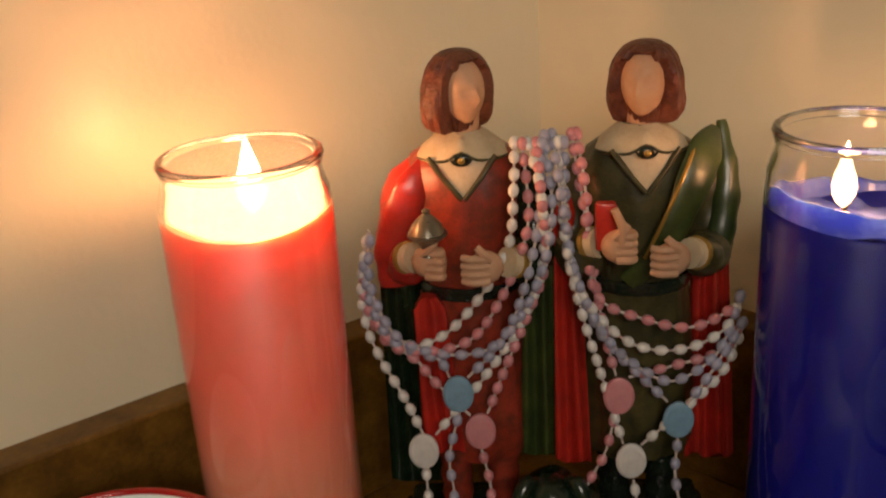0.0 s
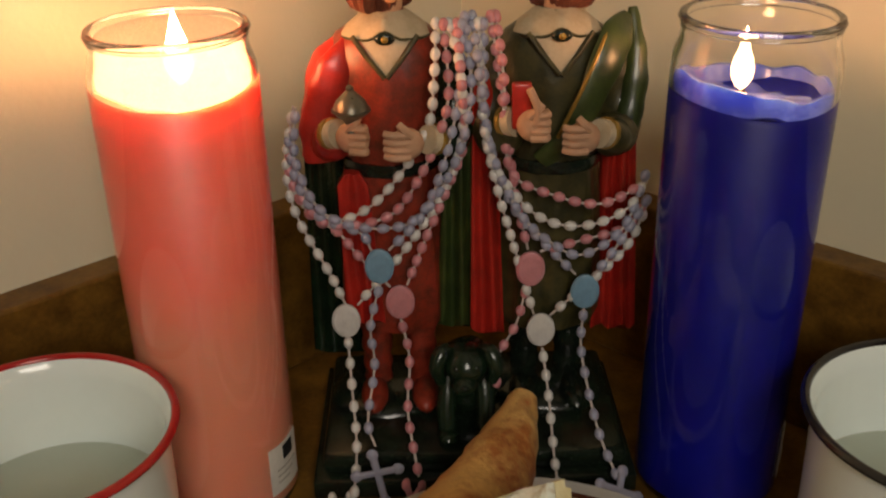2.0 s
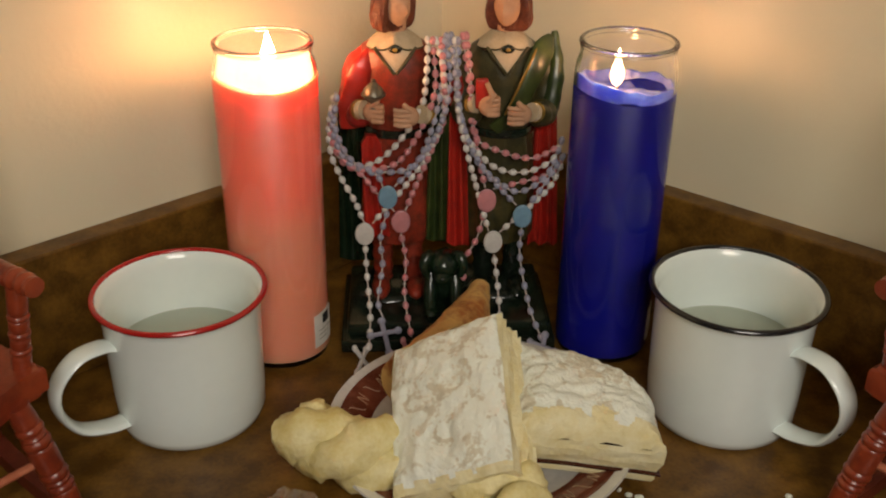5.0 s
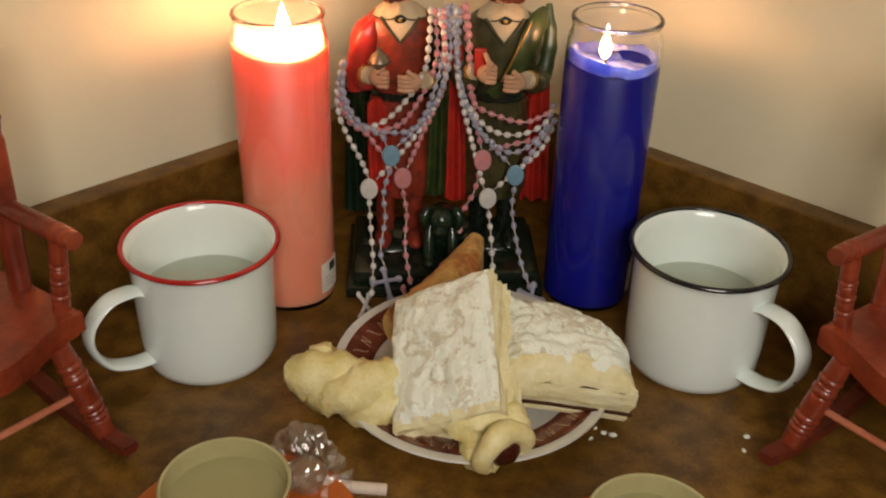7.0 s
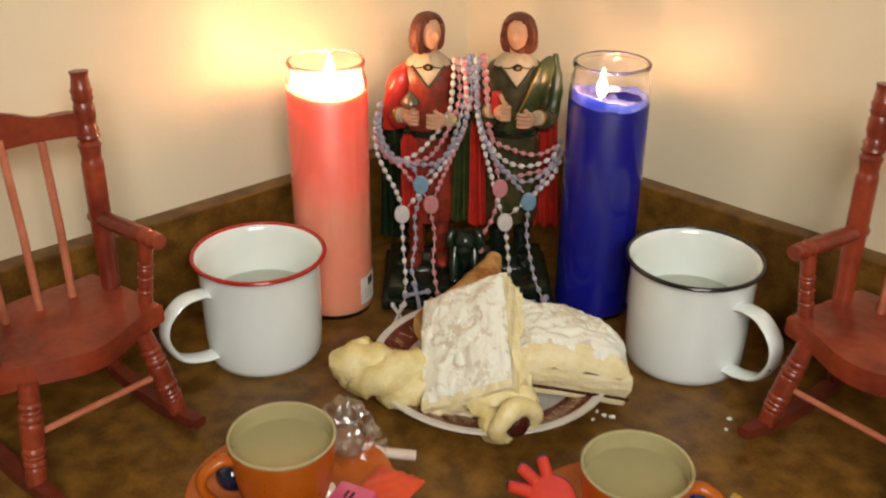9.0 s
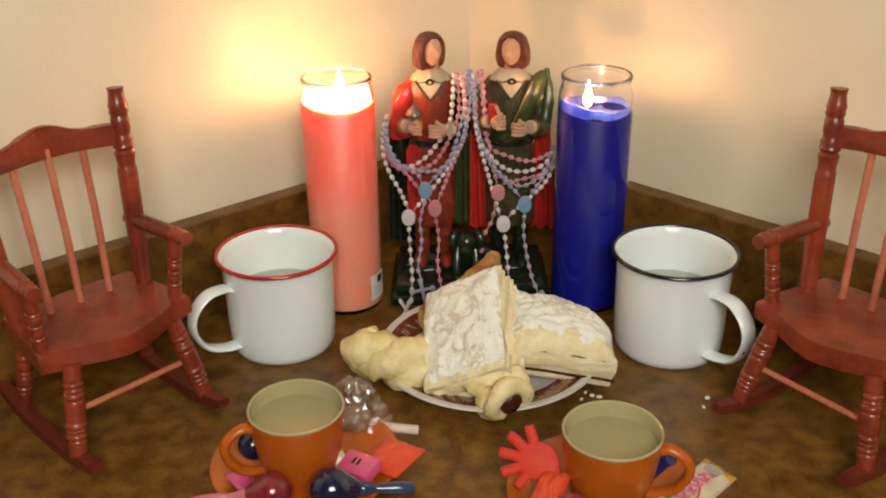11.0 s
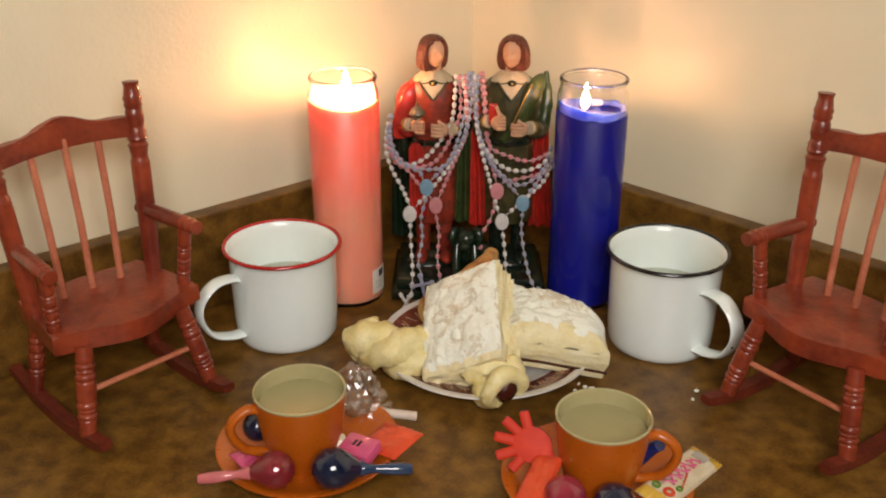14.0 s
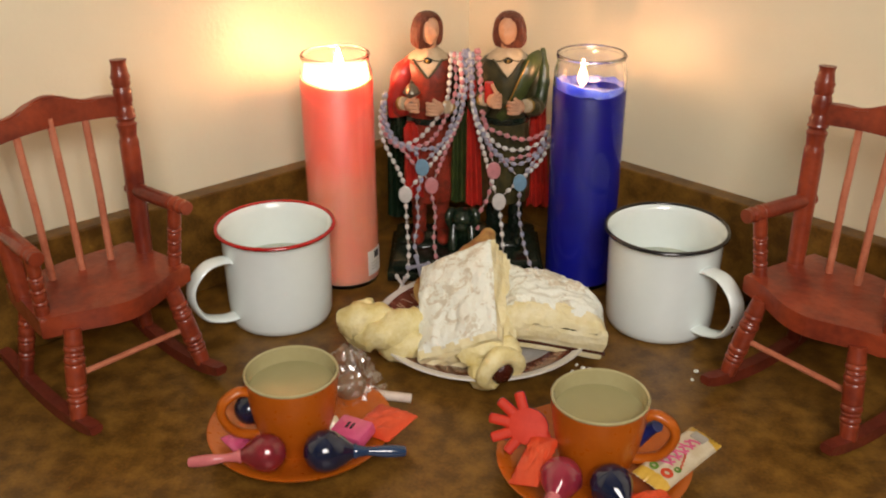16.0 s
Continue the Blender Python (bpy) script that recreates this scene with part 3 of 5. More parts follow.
def figure(bm, cx, cy, yaw, tip, tunic, sleeves, boots, palms):
    # skirted tunic with a belt
    robe(bm, cx, cy, [(0.058, 0.0215, 0.0170, 0, 0), (0.062, 0.0232, 0.0185, 0, 0), (0.080, 0.0228, 0.0185, 0, 0), (0.100, 0.0215, 0.0180, 0, 0), (0.120, 0.0202, 0.0175, 0, 0), (0.133, 0.0190, 0.0168, 0, 0), (0.150, 0.0208, 0.0178, 0, 0),
                      (0.168, 0.0232, 0.0176, 0, 0), (0.180, 0.0236, 0.0158, 0, 0), (0.187, 0.0200, 0.0130, 0, 0), (0.192, 0.0125, 0.0102, 0, 0), (0.196, 0.0074, 0.0076, 0, 0)], tunic, 0.040, 9, 66)
    robe(bm, cx, cy, [(0.1318, 0.0200, 0.0182, 0, 0), (0.1332, 0.0206, 0.0187, 0, 0), (0.1356, 0.0206, 0.0187, 0, 0), (0.1370, 0.0200, 0.0184, 0, 0)], BLACK, 0.012, 10)
    # legs and boots with wrapped shins
    for d in (-0.0095, 0.0105):
        tube(spline([(cx + d, cy, 0.066), (cx + d, cy - 0.002, 0.046), (cx + d, cy - 0.001, 0.026)], 8), lambda t: 0.0074 - 0.0012 * t + 0.0005 * math.sin(26 * t), 14, bm, boots)
        ball((cx + d * 1.15, cy - 0.0125, 0.0240), (0.0062, 0.0145, 0.0056), bm, boots, 16, None, 0.0006, 240)
    # sleeves, cuffs and palms
    for k, mi, (px, py, pz) in ((-1, sleeves[0], palms[0]), (1, sleeves[1], palms[1])):
        wx = px + k * 0.0060
        tube(spline([(cx + k * 0.0165, cy, 0.1855), (cx + k * 0.0235, cy - 0.001, 0.172), (cx + k * 0.0265, cy - 0.005, 0.1515), (cx + k * 0.0225, cy - 0.0165, 0.1475), (wx + k * 0.0035, py + 0.0035, pz - 0.0010)], 8),
             lambda t: (0.0068 + 0.0020 * math.sin(math.pi * t)) * min(1, 0.35 + 4 * t) + 0.0003 * math.sin(30 * t) + 0.0002 * math.sin(47 * t), 20, bm, mi)
        tube([(wx + k * 0.0036, py + 0.0034, pz - 0.0010), (wx + k * 0.0006, py + 0.0010, pz)], 0.0058, 14, bm, CREAM)
        tube([(wx + k * 0.0044, py + 0.0042, pz - 0.0012), (wx + k * 0.0030, py + 0.0028, pz - 0.0006)], 0.0064, 14, bm, GOLD)
    # neck, shirt front with dark edging, round collar and brooch
    tube([(cx, cy, 0.188), (cx + 0.001, cy - 0.001, 0.206)], 0.0062, 16, bm, SKIN)
    f = cy - 0.0180
    loops = [[(cx - 0.0105, f + 0.0035, 0.1885), (cx, f + 0.0010, 0.1885), (cx + 0.0105, f + 0.0035, 0.1885), (cx, f + 0.012, 0.1885)],
             [(cx - 0.0062, f + 0.0008, 0.1825), (cx, f - 0.0004, 0.1825), (cx + 0.0062, f + 0.0008, 0.1825), (cx, f + 0.012, 0.1825)],
             [(cx - 0.0006, f - 0.0010, 0.1748), (cx, f - 0.0012, 0.1748), (cx + 0.0006, f - 0.0010, 0.1748), (cx, f + 0.010, 0.1748)]]
    rings(bm, loops, True, (True, True), CREAM)
    for k in (-1, 1):
        tube([(cx + k * 0.0125, f + 0.0035, 0.1890), (cx + k * 0.0072, f + 0.0002, 0.1820), (cx + k * 0.0004, f - 0.0018, 0.1738)], 0.0010, 8, bm, OLIVE)
    loops = []
    for z, r in ((0.1862, 0.0168), (0.1858, 0.0178), (0.1872, 0.0181), (0.1910, 0.0148), (0.1948, 0.0096), (0.1962, 0.0074), (0.1955, 0.0064)):
        ring = []
        for i in range(56):
            a = 2 * math.pi * i / 56
            front = math.exp(-((math.degrees(a) - 270) / 13) ** 2)
            ring.append((cx + r * math.cos(a), cy - 0.0005 + r * 0.92 * math.sin(a), z + 0.0035 * front * (r > 0.012) - 0.0010 * math.sin(a) * (r > 0.012)))
        loops.append(ring)
    rings(bm, loops, True, (False, False), CREAM)
    edge = [(cx + 0.0179 * math.cos(a), cy - 0.0005 + 0.0166 * math.sin(a), 0.1866 + 0.0035 * math.exp(-((math.degrees(a) - 270) / 13) ** 2) - 0.0010 * math.sin(a)) for a in [2 * math.pi * i / 56 for i in range(57)]]
    tube(edge, 0.0006, 6, bm, OLIVE)
    ball((cx, cy - 0.0185, 0.1888), (0.0040, 0.0018, 0.0026), bm, BLACK, 14)
    ball((cx, cy - 0.0198, 0.1888), (0.0016, 0.0010, 0.0014), bm, GOLD, 10)
    head(bm, (cx + 0.0006, cy - 0.0040, 0.2113), yaw, tip)


def statue():
    bm = bmesh.new()
    prism([(0.119, 0.431), (0.257, 0.431), (0.257, 0.520), (0.119, 0.520)], 0.0, 0.009, bm, 0.0015, BLACK)
    prism([(0.123, 0.436), (0.253, 0.436), (0.253, 0.516), (0.123, 0.516)], 0.009, 0.019, bm, 0.003, BLACK)
    for x, y, a, b, h in ((0.150, 0.486, 0.026, 0.024, 0.006), (0.222, 0.486, 0.028, 0.024, 0.008), (0.190, 0.492, 0.030, 0.020, 0.010)):
        ball((x, y, 0.019), (a, b, h), bm, BLACK, 24, None, 0.0020, 90)
    figure(bm, 0.1555, 0.487, 36, 3, WINE, (RED, DARK), WINE, ((0.1435, 0.4590, 0.1545), (0.1640, 0.4590, 0.1515)))
    figure(bm, 0.2225, 0.487, -22, 3, OLIVE, (OLIVE, OLIVE), BLACK, ((0.2112, 0.4590, 0.1580), (0.2305, 0.4590, 0.1525)))
    for x, z, side, rise, grip in ((0.1425, 0.1545, 1, 0.0, 0.004), (0.1630, 0.1515, -1, 0.0005, 0.0), (0.2112, 0.1580, 1, 0.001, 0.004), (0.2305, 0.1525, -1, 0.0005, 0.0005)):
        palm(bm, (x, 0.4560, z), side, rise, grip)
    # red cape over one shoulder, dark cape behind, mantles between and beside the figures
    tube(spline([(0.1425, 0.481, 0.1870), (0.1370, 0.476, 0.179), (0.1320, 0.4735, 0.167), (0.1280, 0.472, 0.152), (0.1290, 0.473, 0.139)], 7), lambda t: 0.0076 * min(1, 0.25 + 2 * t) + 0.0003 * math.sin(28 * t) + 0.0002 * math.sin(43 * t), 20, bm, RED, 0.42, (0, 1, 0))
    hanging_cloth(bm, (0.1400, 0.134), (0.1430, 0.066), 0.4715, (0.012, 0.016), 1.6, RED, 0.0024)
    hanging_cloth(bm, (0.1290, 0.150), (0.1285, 0.036), 0.4960, (0.020, 0.024), 1.7, DARK)
    hanging_cloth(bm, (0.1840, 0.170), (0.1815, 0.057), 0.4820, (0.010, 0.017), 1.8, GREEN, 0.0030)
    hanging_cloth(bm, (0.1935, 0.170), (0.1955, 0.055), 0.4790, (0.009, 0.015), 1.5, RED, 0.0030)
    hanging_cloth(bm, (0.2500, 0.158), (0.2530, 0.051), 0.4880, (0.012, 0.020), 2.2, RED, 0.0032, 0.003)
    tube(spline([(0.2500, 0.484, 0.1925), (0.2440, 0.474, 0.1855), (0.2385, 0.4685, 0.174), (0.2320, 0.4660, 0.160), (0.2240, 0.4670, 0.146), (0.2160, 0.4690, 0.138)], 6), lambda t: (0.0082 - 0.0038 * t) * min(1, 0.30 + 4 * t) + 0.0003 * math.sin(22 * t), 20, bm, GREEN, 0.36, (0, 1, 0))
    tube(spline([(0.2410, 0.4740, 0.1900), (0.2350, 0.4650, 0.180), (0.2285, 0.4620, 0.166), (0.2215, 0.4625, 0.150)], 5), 0.0008, 6, bm, GOLD)
    tube(spline([(0.2525, 0.488, 0.1945), (0.2540, 0.481, 0.178), (0.2525, 0.476, 0.160), (0.2490, 0.472, 0.146)], 6), lambda t: (0.0018 + 0.0034 * min(1, 2.0 * t)) + 0.0003 * math.sin(27 * t), 16, bm, GREEN, 0.6, (0, 1, 0))
    # lidded chalice and the red book
    lathe([(0.0, 0.1575), (0.0030, 0.1580), (0.0022, 0.1600), (0.0030, 0.1625), (0.0062, 0.1650), (0.0074, 0.1660), (0.0074, 0.1668), (0.003, 0.1668), (0.0, 0.1665)], 20, (False, False), bm, PEWTER, (0.1425, 0.4535))
    lathe([(0.0068, 0.1670), (0.0056, 0.1698), (0.0030, 0.1725), (0.0013, 0.1740), (0.0016, 0.1752), (0.0, 0.1762)], 20, (True, False), bm, PEWTER, (0.1425, 0.4535))
    box((0.2030, 0.4560, 0.1560), (0.2105, 0.4610, 0.1740), bm, 0.001, RED)
    tube([(0.2120, 0.4525, 0.160), (0.2120, 0.4515, 0.167), (0.2090, 0.4520, 0.1735)], lambda t: 0.0019 - 0.0004 * t, 8, bm, SKIN)
    # crouching dark green-glazed dog between the feet
    ball((0.186, 0.470, 0.036), (0.0145, 0.016, 0.018), bm, DARK, 24, None, 0.002, 120)
    ball((0.185, 0.456, 0.051), (0.0100, 0.0105, 0.0095), bm, DARK, 22, None, 0.001, 160)
    ball((0.184, 0.4465, 0.0465), (0.0055, 0.0065, 0.0046), bm, DARK, 16)
    ball((0.184, 0.4405, 0.0485), (0.0018, 0.0014, 0.0014), bm, BLACK, 8)
    for k in (-1, 1):
        tube(spline([(0.185 + k * 0.0060, 0.456, 0.058), (0.185 + k * 0.0100, 0.453, 0.0590), (0.185 + k * 0.0125, 0.450, 0.053), (0.185 + k * 0.0105, 0.449, 0.046)], 5), lambda t: 0.0022 + 0.0014 * math.sin(math.pi * t), 10, bm, DARK)
        ball((0.185 + k * 0.0042, 0.4478, 0.0535), (0.0014, 0.0012, 0.0014), bm, BLACK, 8)
        tube(spline([(0.185 + k * 0.0075, 0.458, 0.044), (0.185 + k * 0.0085, 0.452, 0.032), (0.185 + k * 0.0080, 0.448, 0.0215)], 5), 0.0044, 12, bm, DARK)
        ball((0.185 + k * 0.0080, 0.4455, 0.0215), (0.0046, 0.0062, 0.0032), bm, DARK, 12)
    ob = link("statue", bm, MS)
    return tagged(ob, "glazed statue of two robed figures on a black base", "statue")


statue()

# ---- rosaries ----
BEAD_MESH, MEDAL_MESH = {}, {}


def strand_y(x, z):
    """How far back a string lies on the statue at that place."""
    y = 0.4615
    if z > 0.183:
        y += (z - 0.183) * 1.4
    y += 0.10 * max(0, 0.130 - x) * 5 + 0.10 * max(0, x - 0.245) * 5
    if z < 0.052:
        y -= (0.052 - z) / 0.042 * 0.036
    return y


def bead_mesh(m):
    if m.name not in BEAD_MESH:
        bm = ball((0, 0, 0), (0.0021, 0.0021, 0.0027), None, 0, 10)
        me = bpy.data.meshes.new("bead")
        bm.to_mesh(me)
        bm.free()
        me.materials.append(m)
        me.shade_smooth()
        BEAD_MESH[m.name] = me
    return BEAD_MESH[m.name]


def rosary(m, medal, strands, pendant, cross, label):
    """Strings of beads that meet at an oval medal, with a short string and a cross below. All places are (x, z)."""
    mx, mz = medal
    ob = thing("rosary", pose(mx, strand_y(mx, mz) - 0.002, mz), label, "rosary", "rosaries draped over the statue")
    inv = Vector((mx, strand_y(mx, mz) - 0.002, mz))
    cords = bmesh.new()
    rnd = random.Random(round(mx * 1e4 + mz * 1e5))
    for pts, gap, skip in [(s, 0.0066, 0.006) for s in strands] + [(pendant, 0.0088, 0.004)]:
        lift = rnd.uniform(-0.0025, 0.001)
        path = spline([Vector((x, strand_y(x, z) + lift, z)) - inv for x, z in pts], 10)
        tube(path, 0.00056, 5, cords)
        run, nxt = 0.0, skip
        for a, b in zip(path, path[1:]):
            d = (b - a).length
            while run + d >= nxt:
                p = a.lerp(b, (nxt - run) / d)
                bead = new("bead", bead_mesh(m))
                bead.parent = ob
                q = (b - a).to_track_quat("Z", "Y")
                bead.matrix_local = Matrix.LocRotScale(p, q, None)
                nxt += gap * rnd.uniform(0.9, 1.12)
            run += d
        for p, q in ((path[0], path[1]), (path[-1], path[-2])):
            if p.z + mz > 0.186:
                bead = new("bead", bead_mesh(m))
                bead.parent = ob
                bead.matrix_local = Matrix.LocRotScale(p, (q - p).to_track_quat("Z", "Y"), None)
    part("cord", cords, CORD, ob, "pale knotted cord")
    bm = bmesh.new()
    prof = [(0.80, -0.0013), (1.0, -0.0007), (1.0, 0.0006), (0.82, 0.0013), (0.62, 0.0010), (0.0, 0.0016)]
    rings(bm, [[(0.0060 * r * math.cos(2 * math.pi * i / 28), -y, 0.0078 * r * math.sin(2 * math.pi * i / 28)) for i in range(28)] for r, y in prof], True, (True, False))
    part("medallion", bm, MEDAL_B if m is BEAD_B else m, ob, "flat oval plastic medallion")
    if cross:
        cx, cy, cz, tilt, lean = cross
        bm = bmesh.new()
        for a, n in ((90, 0.0085), (-90, 0.0135), (0, 0.0088), (180, 0.0088)):
            v = Vector((math.cos(radians(a)), 0, math.sin(radians(a))))
            tube([Vector((0, 0, 0)), v * n], 0.0016, 8, bm, 0, 0.75, (0, 1, 0.2))
            ball(v * n, (0.0026, 0.0014, 0.0026), bm, 0, 10)
        c = part("crucifix", bm, m, ob, "small plastic cross")
        c.matrix_local = Matrix.Translation(Vector((cx, cy, cz)) - inv) @ pose(0, 0, 0, lean, tilt, 0)
    return ob


rosary(BEAD_W, (0.1350, 0.0715), [[(0.1350, 0.0787), (0.1290, 0.0940), (0.1200, 0.1102), (0.1151, 0.1240), (0.1147, 0.1410), (0.1195, 0.1640)],
                                [(0.1400, 0.0778), (0.1610, 0.1039), (0.1763, 0.1280), (0.1840, 0.1500), (0.1839, 0.1770), (0.1800, 0.1925)],
                                [(0.1750, 0.1925), (0.1739, 0.1770), (0.1701, 0.1530), (0.1512, 0.1260), (0.1340, 0.1170), (0.1201, 0.1230), (0.1156, 0.1370)]],
       [(0.1350, 0.0638), (0.1360, 0.0440), (0.1380, 0.0242), (0.1370, 0.0080)], (0.133, 0.417, 0.005, 60, -75), "white plastic rosary draped over the statue")
rosary(BEAD_P, (0.1580, 0.0800), [[(0.1540, 0.0864), (0.1410, 0.1019), (0.1340, 0.1119), (0.1220, 0.1192), (0.1155, 0.1350), (0.1170, 0.1500)],
                                [(0.1610, 0.0873), (0.1680, 0.1055), (0.1784, 0.1310), (0.1850, 0.1510), (0.1839, 0.1770), (0.1830, 0.1925)],
                                [(0.1780, 0.1925), (0.1784, 0.1630), (0.1643, 0.1300), (0.1510, 0.1174), (0.1290, 0.1164), (0.1173, 0.1290)]],
       [(0.1580, 0.0713), (0.1610, 0.0517), (0.1600, 0.0343), (0.1640, 0.0140)], (0.161, 0.421, 0.007, 75, -60), "pink plastic rosary draped over the statue")
rosary(BEAD_B, (0.1500, 0.0970), [[(0.1470, 0.1040), (0.1430, 0.1120), (0.1270, 0.1190), (0.1184, 0.1330), (0.1161, 0.1530)],
                                [(0.1540, 0.1040), (0.1670, 0.1180), (0.1807, 0.1400), (0.1876, 0.1680), (0.1860, 0.1945)],
                                [(0.1850, 0.1925), (0.1813, 0.1590), (0.1691, 0.1220), (0.1510, 0.1140), (0.1290, 0.1210), (0.1187, 0.1410), (0.1205, 0.1640)]],
       [(0.1500, 0.0890), (0.1450, 0.0680), (0.1460, 0.0500), (0.1430, 0.0320), (0.1460, 0.0240)], (0.147, 0.424, 0.0195, -12, -8), "pale blue plastic rosary draped over the statue")
rosary(BEAD_P, (0.2120, 0.0942), [[(0.2110, 0.1020), (0.2061, 0.1234), (0.2020, 0.1510), (0.1999, 0.1770), (0.1980, 0.1945)],
                                [(0.2160, 0.1010), (0.2340, 0.1059), (0.2520, 0.1098), (0.2600, 0.1205)],
                                [(0.1960, 0.1945), (0.1996, 0.1680), (0.2036, 0.1370), (0.2212, 0.1263), (0.2401, 0.1224), (0.2593, 0.1283)]],
       [(0.2110, 0.0860), (0.2070, 0.0675), (0.2000, 0.0521), (0.1980, 0.0420)], None, "pink plastic rosary draped over the statue")
rosary(BEAD_W, (0.2170, 0.0648), [[(0.2140, 0.0719), (0.2040, 0.1080), (0.1983, 0.1290), (0.1923, 0.1590), (0.1910, 0.1925)],
                                [(0.2210, 0.0711), (0.2410, 0.0907), (0.2530, 0.1023), (0.2600, 0.1180)],
                                [(0.1920, 0.1925), (0.1940, 0.1490), (0.2052, 0.1270), (0.2190, 0.1150), (0.2360, 0.1130), (0.2520, 0.1190), (0.2584, 0.1310)]],
       [(0.2180, 0.0559), (0.2200, 0.0382), (0.2210, 0.0205), (0.2220, 0.0100)], None, "white plastic rosary draped over the statue")
rosary(BEAD_B, (0.2350, 0.0830), [[(0.2310, 0.0900), (0.2210, 0.1010), (0.2060, 0.1190), (0.1958, 0.1450), (0.1909, 0.1770), (0.1890, 0.1945)],
                                [(0.2380, 0.0900), (0.2470, 0.1030), (0.2601, 0.1220)],
                                [(0.1930, 0.1925), (0.1941, 0.1530), (0.2060, 0.1210), (0.2210, 0.1050), (0.2340, 0.1000), (0.2500, 0.1110), (0.2584, 0.1330)]],
       [(0.2350, 0.0750), (0.2350, 0.0530), (0.2400, 0.0280), (0.2470, 0.0120)], (0.247, 0.420, 0.010, 25, -50), "pale blue plastic rosary draped over the statue")

# ---- enamel mugs ----


def enamel_mug(at, handle_angle, rim_material, label, K, size):
    ob = thing("enamel_mug", pose(*at, 0, 0, 0, handle_angle) @ Matrix.Scale(size, 4), label, "mug", "enamel mugs")
    out = [(0.0, 0.0015), (0.036, 0.0015), (0.0385, 0.0), (0.0412, 0.0015), (0.0428, 0.006), (0.0434, 0.02), (0.0440, 0.05), (0.0445, 0.070), (0.0455, 0.0745), (0.0470, 0.0762)]
    inn = [(0.0468, 0.0774), (0.0445, 0.0755), (0.0433, 0.070), (0.0428, 0.05), (0.0422, 0.02), (0.0414, 0.007), (0.039, 0.0035), (0.0, 0.0030)]
    part("body", lathe([(r, z * K) for r, z in out + inn], 72), ENAMEL, ob)
    rim = [(0.0476 + 0.0017 * math.cos(radians(a)), 0.0768 * K + 0.0017 * math.sin(radians(a))) for a in range(0, 361, 40)]
    part("rim", lathe(rim, 72), rim_material, ob, "rolled %s rim" % rim_material.name.split("_")[0])
    path = spline([(0.0425, 0, 0.0630), (0.050, 0, 0.0655), (0.064, 0, 0.0640), (0.0762, 0, 0.0525), (0.0782, 0, 0.0370), (0.0695, 0, 0.0210), (0.0545, 0, 0.0140), (0.0420, 0, 0.0125)], 8)
    part("handle", tube(path, 0.0072, 14, None, 0, 0.36, (1, 0, 0)), ENAMEL, ob, "white enamel strap handle")
    for ax, az, r in ((0.0785, 0.033, 0.0016), (0.0555, 0.0118, 0.0012)):
        part("enamel_chip", ball((ax, -0.0035, az), (r * 0.7, r, r), None, 0, 10, None, 0.0006, 400), BLACK_RIM, ob, "dark chip in the enamel")
    w = part("water", lathe([(0.0, 0.0450), (0.0400, 0.0450), (0.0424, 0.0456), (0.0424, 0.042), (0.0420, 0.02), (0.0412, 0.0075), (0.039, 0.0042), (0.0, 0.0038)], 56), WATER, ob, "clear water filling half the mug")
    w.visible_shadow = False
    return ob


enamel_mug((0.0350, 0.375), 219, RED_RIM, "white enamel mug with a red rim, half full of water", 1.080, 0.98)
enamel_mug((0.3457, 0.367), -56, BLACK_RIM, "white enamel mug with a black rim, half full of water", 1.082, 1.0)

# ---- plate and pastries ----
plate = thing("plate", pose(0.2010, 0.3385, 0), "white china plate with a brown patterned band", "plate")
part("dish", lathe([(0.0, 0.002), (0.046, 0.002), (0.048, 0.0), (0.051, 0.0), (0.053, 0.003), (0.084, 0.0125), (0.0862, 0.0140), (0.0858, 0.0155), (0.0820, 0.0148), (0.056, 0.0068), (0.050, 0.0050), (0.0, 0.0048)], 96), PLATE, plate)
part("band", lathe([(0.0625, 0.0089), (0.0800, 0.0143), (0.0802, 0.0147), (0.0623, 0.0093)], 96), PLATE_BAND, plate, "brown and red printed band")
for k in range(44):
    a, up = radians(k * 360 / 44 + 2), 1 if k % 2 else -1
    curl = [(-0.0030, -0.0042 * up, 0), (-0.0012, 0.0036, 0), (0.0006, -0.0030, 0), (0.0024, 0.0042 * up, 0)]
    mark = part("print_bar", tube(spline(curl, 4), 0.00042, 5), PLATE_INK, plate, "pale unreadable lettering")
    mark.matrix_local = pose(0.0712 * math.cos(a), 0.0712 * math.sin(a), 0.0119, 0, 0, math.degrees(a) - 90) @ pose(0, 0, 0, 17, 0, 0)


